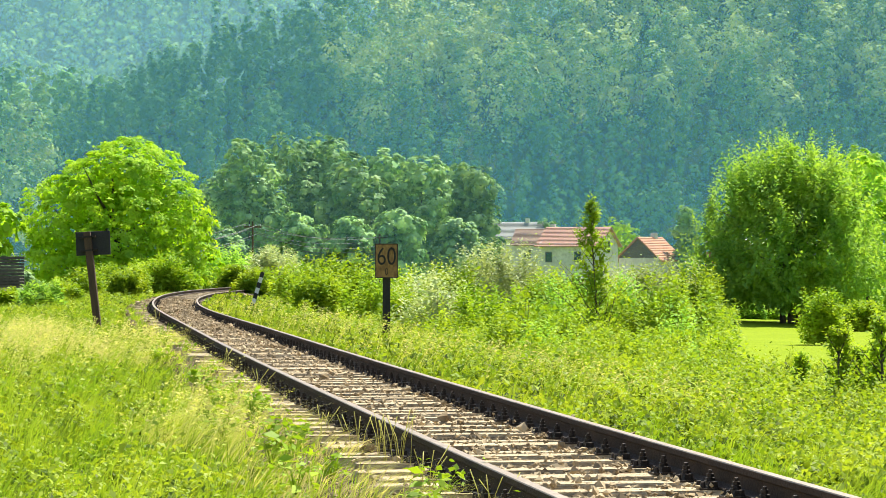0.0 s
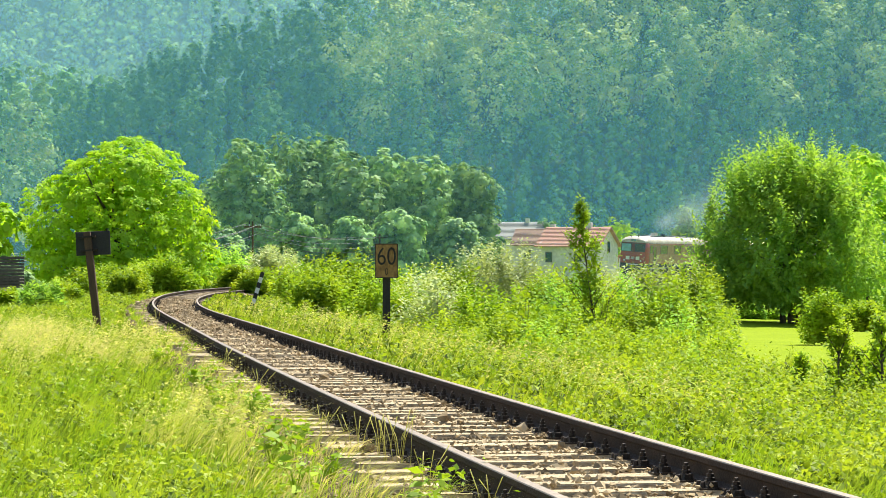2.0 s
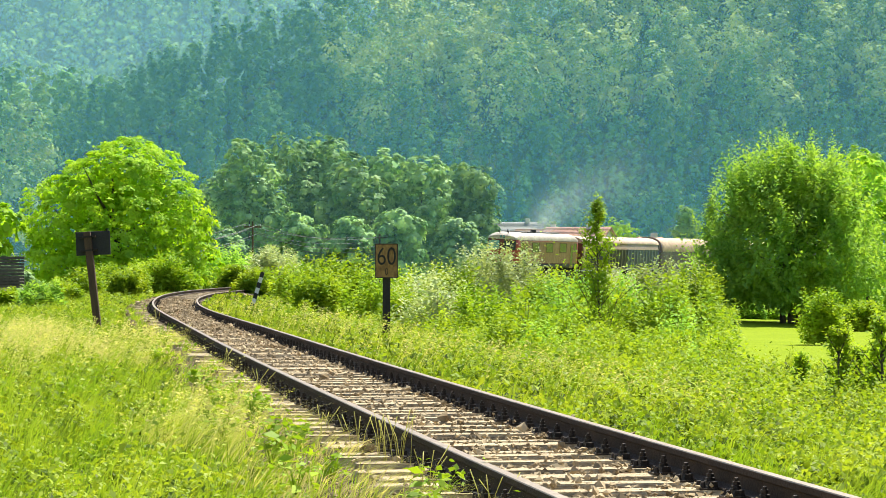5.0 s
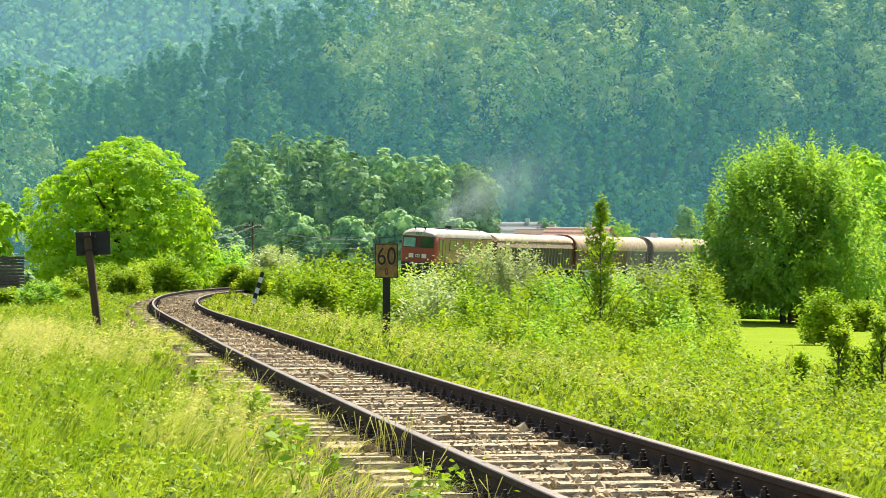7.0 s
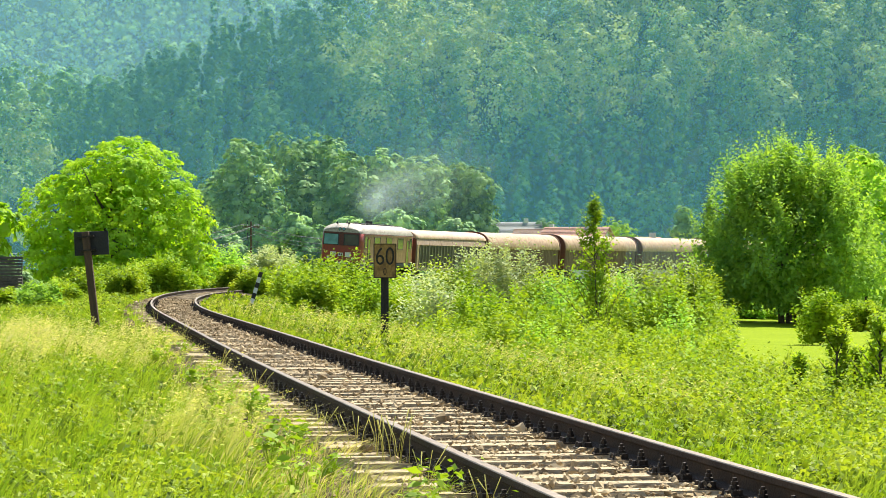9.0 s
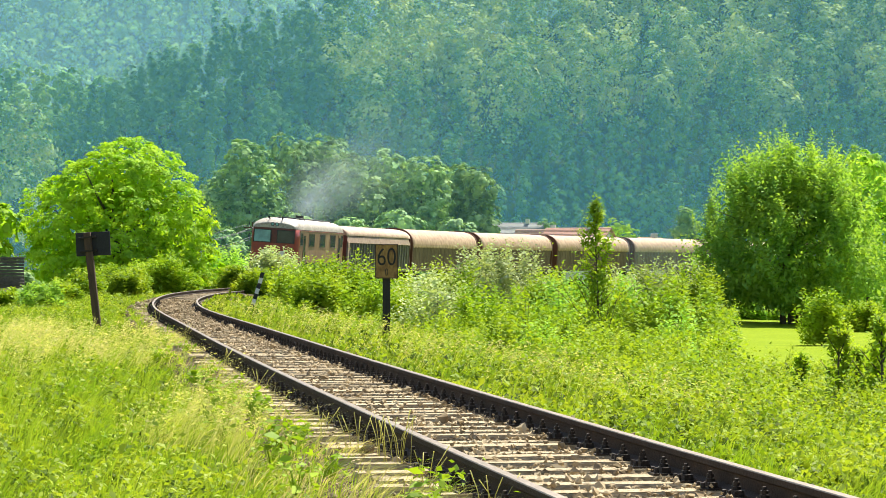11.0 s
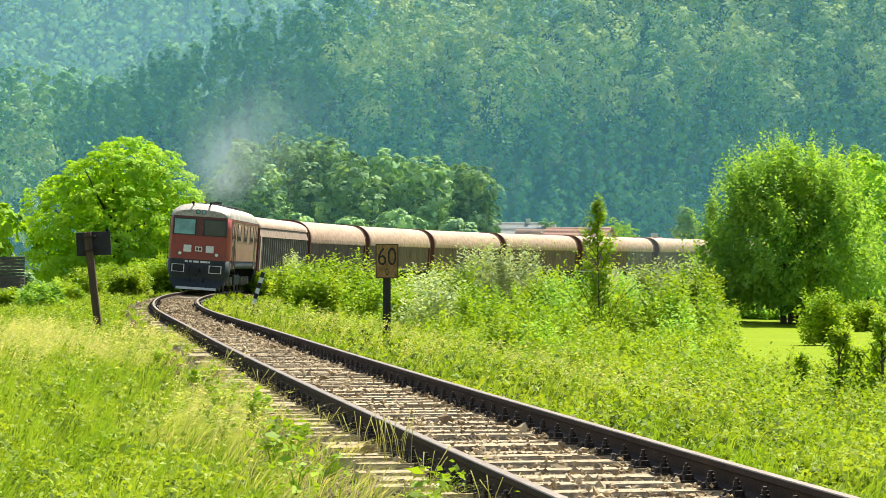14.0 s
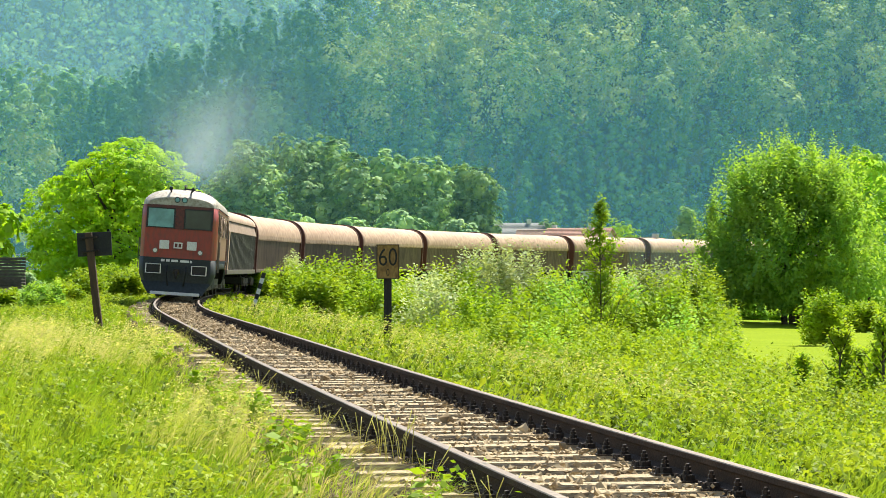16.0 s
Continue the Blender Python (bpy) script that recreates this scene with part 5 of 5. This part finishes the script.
def build_shrubs():
    looks = {"shrub": (L_SHRUB, "bright green leafy shrub on the embankment"), "willow_shrub": (L_SILVER, "silvery grey-green willow shrub"),
             "dark_shrub": (L_CHERRY, "dark green bushy shrub among weeds")}
    count = [0]

    def put(key, px, dist, top, wide, turn):
        mat, lab = looks[key]
        x = spot(px, dist)
        base = float(ground_z(x, dist)[0])
        h = max(EYE + (472 - top) / SEEN * dist - base, 0.5)
        w = wide / SEEN * dist * 1.15
        count[0] += 1
        tree_thing(key, pose(x, dist, base - 0.05, 0, 0, turn), 200 + count[0], w, h, -0.1, 13, int(np.clip(46 + 44 * w, 56, 210)), 20, 0.12 * w, min(0.00112 * dist, 0.05 + 0.0005 * dist), mat, lab, "shrub", 0.025, 4, 2, "shrubs beside the track", leafing="shoots")

    G, S, D = "shrub", "willow_shrub", "dark_shrub"
    back = ((G, 415, 150, 466, 70), (G, 455, 140, 470, 70), (S, 487, 150, 432, 100), (G, 530, 128, 455, 90), (G, 585, 125, 448, 90), (G, 630, 118, 437, 110), (G, 700, 112, 466, 100),
            (S, 740, 108, 462, 120), (G, 800, 130, 448, 100), (S, 850, 165, 428, 120), (S, 905, 160, 420, 130), (G, 960, 130, 470, 110), (D, 1010, 135, 476, 100), (S, 1085, 140, 464, 110),
            (G, 1130, 150, 466, 90), (S, 1180, 130, 450, 110), (G, 1225, 120, 452, 90))
    for i, (key, px, d, top, w) in enumerate(back):
        put(key, px, d, top, w, i * 77)
    front = ((G, 560, 105, 470, 110), (G, 650, 100, 476, 100), (G, 720, 92, 492, 100), (S, 775, 88, 478, 130), (G, 835, 84, 498, 120), (G, 880, 80, 492, 130), (G, 930, 76, 500, 130),
             (D, 990, 86, 486, 120), (G, 1000, 72, 520, 120), (G, 1070, 84, 500, 110), (D, 1105, 96, 476, 90), (G, 1150, 80, 478, 110), (G, 1190, 76, 470, 120), (G, 1240, 72, 492, 120))
    for i, (key, px, d, top, w) in enumerate(front):
        put(key, px, d, top, w, i * 131)
    low = ((G, 1262, 64, 555, 100), (G, 1210, 60, 560, 130), (G, 1120, 58, 575, 130), (G, 1050, 60, 570, 120), (D, 950, 62, 560, 110), (G, 890, 62, 545, 110), (G, 1318, 50, 655, 70), (G, 1390, 46, 668, 80),
           (G, 1430, 42, 672, 80), (G, 1560, 50, 610, 60), (D, 1200, 70, 520, 90), (G, 1300, 45, 680, 120), (G, 1455, 120, 505, 70), (G, 1525, 152, 528, 90), (D, 1325, 184, 532, 120), (D, 1385, 186, 528, 130), (D, 1445, 185, 534, 110), (G, 1562, 60, 560, 60))
    for i, (key, px, d, top, w) in enumerate(low):
        put(key, px, d, top, w, i * 53)
    knee = ((G, 1180, 48, 640, 110), (G, 1100, 52, 612, 100), (G, 1010, 55, 604, 90), (G, 1260, 50, 615, 110), (G, 1350, 44, 662, 90), (D, 1420, 40, 692, 80), (G, 1250, 42, 675, 120),
            (G, 1130, 44, 665, 110), (G, 960, 56, 592, 80), (G, 1330, 38, 705, 120), (G, 1490, 36, 715, 110), (G, 1200, 36, 728, 130), (S, 1060, 46, 655, 90), (D, 1230, 56, 590, 90))
    for i, (key, px, d, top, w) in enumerate(knee):
        put(key, px, d, top, w, i * 67)
    left = ((D, 70, 92, 492, 70), (G, 20, 100, 505, 60), (G, 300, 150, 440, 80), (G, 255, 150, 455, 90), (G, 205, 140, 462, 90), (G, 150, 130, 470, 90), (G, 110, 110, 490, 70), (G, 345, 165, 478, 50),
            (G, 225, 128, 476, 60), (D, 405, 230, 430, 90), (G, 380, 190, 470, 70))
    for i, (key, px, d, top, w) in enumerate(left):
        put(key, px, d, top, w, i * 91)


def build_sapling(name, px, dist, top, wide, label, seed, tiers):
    """A slim young tree: a stem with upswept leafy side shoots, wide below and thinning to a tufted leader."""
    x = spot(px, dist)
    base = float(ground_z(x, dist)[0])
    h = EYE + (472 - top) / SEEN * dist - base
    w = wide / SEEN * dist
    ob = thing(name, pose(x, dist, base), label, "sapling")
    r = np.random.RandomState(seed)
    bm = bmesh.new()
    tube(bm, [(0, 0, -0.1), (0.03, 0, h * 0.4), (-0.02, 0, h * 0.75), (0, 0, h * 0.97)], [0.05, 0.035, 0.02, 0.004], 6)
    ends, feet = [], []
    for i in range(tiers):
        u = 0.06 + 0.9 * (i + r.rand()) / tiers
        a = i * 2.4 + r.uniform(-0.4, 0.4)
        if u > 0.55 and math.sin(i * 1.7 + seed) > 0.62:
            continue
        reach = w / 2 * (1.0 - u) ** 0.95 * r.uniform(0.3, 1.15) + 0.08
        foot = Vector((0, 0, h * (u - 0.06)))
        e = Vector((math.cos(a) * reach, math.sin(a) * reach, min(h * u + reach * r.uniform(0.6, 1.3), h * 0.985)))
        tube(bm, [foot, foot.lerp(e, 0.5), e], [0.014, 0.01, 0.003], 4)
        for k in range(4):
            o = Vector(r.normal(0, 0.10 * w * (1 - u) + 0.02, 3))
            feet.append(tuple(foot.lerp(e, 0.15 * k)))
            ends.append(tuple(e * (1 - 0.12 * k) + foot * 0.12 * k + o))
    feet.append((0, 0, h * 0.86))
    ends.append((0, 0, h))
    part("stem", bm, M_BARK, ob)
    part("foliage", sheet("foliage", [shoots(r, np.array(feet), np.array(ends), 12, 0.050 * (0.5 + dist / 80), 1.7, 1.1)]), L_SAPLING, ob)
    return ob


# ---- things beside the line ----


def build_speed_board():
    d = 61.0
    x = spot(684, d)
    base = float(ground_z(x, d)[0])
    k = d / SEEN
    ob = thing("speed_board", pose(x, d, base, 0, 0, 3), "weathered yellow speed board lettered 60 on black post", "railway sign")
    z = lambda y: EYE + (472 - y) * k - base
    boxed("post", (-0.09, 0.0, -0.3), (0.09, 0.12, z(470)), M_DARKWOOD, ob, 0.015, "tarred black wooden post")
    lo, hi = z(491), z(432)
    w = 19.3 * k
    board = boxed("board", (-w, -0.035, lo), (w, 0.0, hi), M_YELLOW, ob, 0.008, "weathered yellow painted board")
    bm = bmesh.new()
    for a, b in (((-w, lo), (w, lo)), ((w, lo), (w, hi)), ((w, hi), (-w, hi)), ((-w, hi), (-w, lo))):
        box(bm, (min(a[0], b[0]) - 0.012, -0.045, min(a[1], b[1]) - 0.012), (max(a[0], b[0]) + 0.012, 0.006, max(a[1], b[1]) + 0.012))
    part("rim", bm, M_RUSTWOOD, board)

    def text(body, size, zc, sx):
        cu = bpy.data.curves.new("figures", "FONT")
        cu.body, cu.size, cu.extrude, cu.align_x, cu.align_y = body, size, 0.004, "CENTER", "CENTER"
        cu.offset = -0.004 * size
        t = new("figures", cu)
        me = bpy.data.meshes.new_from_object(t)
        bpy.data.objects.remove(t)
        g = part("figure", me, M_DARKWOOD, board, "dark faded painted figures")
        g.matrix_local = pose(0, -0.042, zc, 90, 0, 0) @ Matrix.Diagonal((sx, 1, 1, 1))
    text("60", 0.60, z(455), 0.78)
    text("0", 0.24, z(481), 0.7)


def build_back_board():
    d = 61.0
    k = d / SEEN
    x = spot(175, d)
    base = float(ground_z(x, d)[0])
    z = lambda y: EYE + (472 - y) * k - base
    ob = thing("signal_board", pose(x, d, base, 0, -6.6, -4), "black board seen from behind on a leaning rusty post", "railway sign")
    boxed("post", (-0.085, -0.08, -0.3), (0.085, 0.05, z(409)), M_RUSTWOOD, ob, 0.015, "rusty brown leaning post")
    bm = bmesh.new()
    box(bm, (-0.42, 0.03, z(451)), (0.40, 0.07, z(409)), 0.008)
    bm.transform(pose(-0.04, 0, 0, 0, 4.0, 0))
    part("board", bm, M_BLACK, ob, "black painted board")
    for zz in (z(442), z(418)):
        boxed("bracket", (-0.2, -0.1, zz - 0.02), (0.2, 0.035, zz + 0.02), M_IRON, ob, 0.004)


def build_stake():
    d = 100.0
    k = d / SEEN
    x = spot(445, d)
    base = float(ground_z(x, d)[0])
    ob = thing("marker_stake", pose(x, d, base, 0, 17, 0), "leaning black and white striped marker stake", "marker stake")
    n, h = 7, 1.5
    for i in range(n):
        boxed("band", (-0.075, -0.04, h * i / n), (0.075, 0.04, h * (i + 1) / n - 0.002), M_WHITE if i % 2 else M_BLACK, ob, 0.0)


def tile_roof(name, parent, x0, x1, y0, y1, z0, z1, mat, label):
    """A roof slope of tile courses: each course a slightly raised strip, from the eave (y0, z0) to the ridge (y1, z1)."""
    n = 14
    nor = Vector((0, -(z1 - z0), y1 - y0) if y1 > y0 else (0, z1 - z0, y0 - y1)).normalized()
    line = []
    for i in range(n):
        for f, lift in ((i / n, 0.07), ((i + 1) / n, 0.01)):
            p = Vector((0, y0 + (y1 - y0) * f, z0 + (z1 - z0) * f)) + nor * lift
            line.append((p.y, p.z))
    line += [(y1, z1 - 0.14), (y0, z0 - 0.12)]
    k = len(line)
    V = [(x0, y, z) for y, z in line] + [(x1, y, z) for y, z in line]
    F = [(i, (i + 1) % k, k + (i + 1) % k, k + i) for i in range(k)] + [tuple(range(k))[::-1], tuple(range(k, 2 * k))]
    return part(name, solid(name, V, F), mat, parent, label)


def build_house(px, d, turn, length, depth, eave, ridge, roof, label, windows=(), open_gable=False):
    """A house with its ridge along local x: walls, two tiled slopes, gables and windows."""
    x = spot(px, d)
    base = float(ground_z(x, d)[0])
    ob = thing("house", pose(x, d, base, 0, 0, turn), label, "house", "village houses")
    L, D = length / 2, depth / 2
    wall = boxed("wall", (-L, -D, -0.5), (L, D, eave), M_PLASTER, ob, 0.0, "pale plastered walls")
    for sx in (-1, 1):
        V = [(sx * L, -D, eave), (sx * L, D, eave), (sx * L, 0, ridge - 0.1), (sx * (L - 0.25), -D, eave), (sx * (L - 0.25), D, eave), (sx * (L - 0.25), 0, ridge - 0.1)]
        part("gable", solid("gable", V, [(0, 1, 2), (5, 4, 3), (0, 3, 4, 1), (1, 4, 5, 2), (2, 5, 3, 0)]), M_OLDBOARD if open_gable else M_PLASTER, ob)
    for s in (-1, 1):
        tile_roof("roof_slope", ob, -L - 0.45, L + 0.45, s * (D + 0.5), 0, eave - 0.35, ridge, roof, "tiled roof slope")
    for face, a, z0, w, h in windows:
        if face == "front":
            cs = [(a - w / 2, -D - 0.03, z0), (a + w / 2, -D - 0.03, z0), (a + w / 2, -D - 0.03, z0 + h), (a - w / 2, -D - 0.03, z0 + h)]
        else:
            cs = [(L + 0.03, a - w / 2, z0), (L + 0.03, a + w / 2, z0), (L + 0.03, a + w / 2, z0 + h), (L + 0.03, a - w / 2, z0 + h)]
        framed("window", cs, M_OLDBOARD, M_GLASS, ob, 0.08, 0.08)
    boxed("chimney", (L * 0.3, -0.35, ridge - 0.6), (L * 0.3 + 0.6, 0.35, ridge + 0.55), M_PLASTER, ob, 0.02)
    return ob


def build_village():
    build_house(1024, 322, -24, 7.8, 7.0, 5.75, 7.8, M_TILE, "white house with red tiled roof and a gable window", (("side", 0.2, 4.6, 0.8, 1.4), ("front", -2.6, 3.4, 0.9, 1.3), ("front", 1.2, 3.4, 0.9, 1.3)))
    build_house(962, 336, -14, 6.5, 6, 6.2, 8.0, M_TILEOLD, "low pale house with brown tiled roof", (("front", -1.5, 4.0, 0.9, 1.2),))
    build_house(918, 372, -6, 6.6, 7, 7.2, 9.3, M_GREYROOF, "old house with grey sheet roof behind the trees")
    build_house(1150, 330, 58, 6.0, 5.8, 4.1, 6.8, M_TILEORANGE, "unfinished house with orange roof and open dark gable", (), True)
    # plank barn beside the line
    d = 118.0
    x = spot(-40, d)
    base = float(ground_z(x, d)[0])
    barn = thing("plank_barn", pose(x, d, base, 0, 0, 6), "dark old plank barn with low boarded roof", "barn")
    boxed("wall", (-3.9, 0.1, -0.4), (1.9, 3.9, 1.75 - base - 1.0), M_OLDBOARD, barn, 0.0)
    boxed("plinth", (-4, 0.0, -0.05 - base), (2.0, 4, 0.25 - base), M_PLASTER, barn, 0.02, "pale stone course")
    for i in range(10):
        z = 0.25 - base + i * 0.145
        bm = bmesh.new()
        box(bm, (-4.2, -0.1 + i * 0.06, z), (2.1, -0.05 + i * 0.06, z + 0.12), 0.006)
        part("roof_board", bm, M_OLDBOARD, barn)


def build_wires():
    poles = []
    for px, d, top in ((447, 235, 392), (672, 250, 412), (838, 300, 425), (-120, 200, 428)):
        x = spot(px, d)
        base = float(ground_z(x, d)[0])
        h = EYE + (472 - top) / SEEN * d - base
        ob = thing("utility_pole", pose(x, d, base), "wooden utility pole with a cross arm and insulators", "utility pole", "utility poles")
        bm = bmesh.new()
        rod(bm, (0, 0, -0.4), (0, 0, h), 0.12, 0.08, 8)
        part("mast", bm, M_RUSTWOOD, ob)
        boxed("cross_arm", (-0.8, -0.06, h - 0.55), (0.8, 0.06, h - 0.43), M_RUSTWOOD, ob, 0.01)
        for sx in (-0.7, -0.3, 0.3, 0.7):
            bm = bmesh.new()
            rod(bm, (sx, 0, h - 0.43), (sx, 0, h - 0.24), 0.045, 0.03, 8)
            part("insulator", bm, M_WHITE, ob)
        poles.append(Vector((x, d, base + h)))
    for a, b in ((0, 1), (1, 2), (0, 3)):
        for off, low in ((-0.7, 0.25), (0.7, 0.25), (-0.4, 0.75), (0.4, 1.15), (-0.3, 1.6), (0.1, 2.3), (0.2, 3.1)):
            p, q = poles[a] + Vector((off, 0, -low)), poles[b] + Vector((off, 0, -low))
            bm = bmesh.new()
            pts = []
            for i in range(13):
                f = i / 12
                v = p.lerp(q, f)
                v.z -= 4 * (p - q).length * 0.042 * f * (1 - f) * (1 + 0.15 * off)
                pts.append(v)
            tube(bm, pts, [0.024] * 13, 5)
            tagged(part("overhead_wire", bm, M_WIRE), "thin sagging overhead wire between poles", "wire", "overhead wires")


def build_smoke():
    out = []
    for k, (size, dens) in enumerate(((2.2, 0.46), (3.4, 0.36), (4.8, 0.24), (7.0, 0.14))):
        m = veil("exhaust_smoke", (0.45, 0.55, 0.60), dens, (size, 9, size * 0.8), 2.2 / size)
        ob = thing("smoke_puff", pose(0, 0, 0), "thin grey diesel exhaust smoke drifting", "smoke", "exhaust smoke")
        n = 24
        for i, y in enumerate((-0.5, 0.5)):
            V = [(0, y * size * 0.3, 0)] + [(math.cos(a) * size, y * size * 0.3 + 0.1 * math.sin(3 * a), math.sin(a) * size * 0.8) for a in np.linspace(0, 6.2832, n, endpoint=False)]
            part("wisp", solid("wisp", V, [(0, 1 + j, 1 + (j + 1) % n) for j in range(n)]), m, ob)
        out.append(ob)
    return out


build_trees()
build_forest()
build_haze()
build_village()
build_wires()
build_grass()
build_shrubs()
SAPLING = build_sapling("young_poplar", 1060, 80, 338, 230, "slim young tree with tufted leaves swaying above shrubs", 71, 66)
for i, (px, d, top, w) in enumerate(((1486, 40, 572, 190), (1516, 41, 605, 170), (1562, 40, 548, 190), (1420, 44, 618, 80))):
    build_sapling("young_tree", px, d, top, w, "dark slender sapling among the weeds", 72 + i, 44)
build_speed_board()
build_back_board()
build_stake()
SMOKE = build_smoke()

# ---- the train's things ----
LOCO = build_locomotive()
SLAT = build_slat_wagon()
TARP = build_tarp_wagon()
CARS = [(LOCO, 0.0, LOCO_LEN, 3.1), (SLAT, 16.3, FIRST_LEN, 2.4)]
START = 37.1
for i in range(10):
    car = TARP if i == 0 else copy_thing(TARP, pose(0, 0, 0))
    CARS.append((car, START + 20.13 * i, 19.3, 2.4))


def nose(t):
    """Arc length of the locomotive's nose."""
    return 87.2 + 11.285 * (16 - t)


def car_pose(s, length, inset, lat=0.0):
    a, b = on_track(s + inset, lat)[0], on_track(s + length - inset, lat * 0.4)[0]
    d = Vector(b - a).normalized()
    c = float(on_track(s + length / 2)[2])
    p = Vector(a) - d * inset
    h = math.degrees(math.atan2(d.y, d.x))
    return pose(*p, 0, math.degrees(c), h - 90)


build_sleepers()
build_stones()


def motions():
    times = [0.5 * k for k in range(33)]
    # the leading vehicles' wheels roll
    for wheel, radius in WHEELS:
        if wheel.parent in (LOCO, SLAT):
            at = wheel.location.copy()
            walk(wheel, [(k / 15, pose(*at, math.degrees(11.285 * k / 15 / radius) % 360.0)) for k in range(241)])
    # the exhaust drifts back and up from the stack
    for puff, back, rise, lag in zip(SMOKE, (1.0, 5.0, 11.0, 19.0), (1.4, 2.6, 3.8, 5.2), (0.3, 0.9, 1.7, 2.6)):
        walk(puff, [(t, pose(*(on_track(nose(t) + 7.4 + back, 0.5 * math.sin(t * 1.3 + back), 4.1 + rise + 0.4 * math.sin(t * 0.9 + lag))[0]), 0, 8 * math.sin(t * 0.7 + lag), 0)) for t in times])
    # the young poplar sways in the wind
    home = SAPLING.matrix_world.copy()
    lean = ((0, -2.7), (0.5, -4.6), (1, -7.0), (1.5, -5.4), (2, -6.4), (3, -3.2), (4, -1.7), (5.3, -0.4), (7, 0.7), (8, -0.7), (9, -1.2), (11.5, -1.3), (12.5, -2.2), (13.5, -0.7), (14.5, -0.7), (16, 0))
    walk(SAPLING, [(t, home @ pose(0, 0, 0, 0, a, 0)) for t, a in lean])
    for car, back, length, inset in CARS:
        walk(car, [(t, car_pose(nose(t) + back, length, inset, -0.13 if car is LOCO else 0.0)) for t in times])


motions()
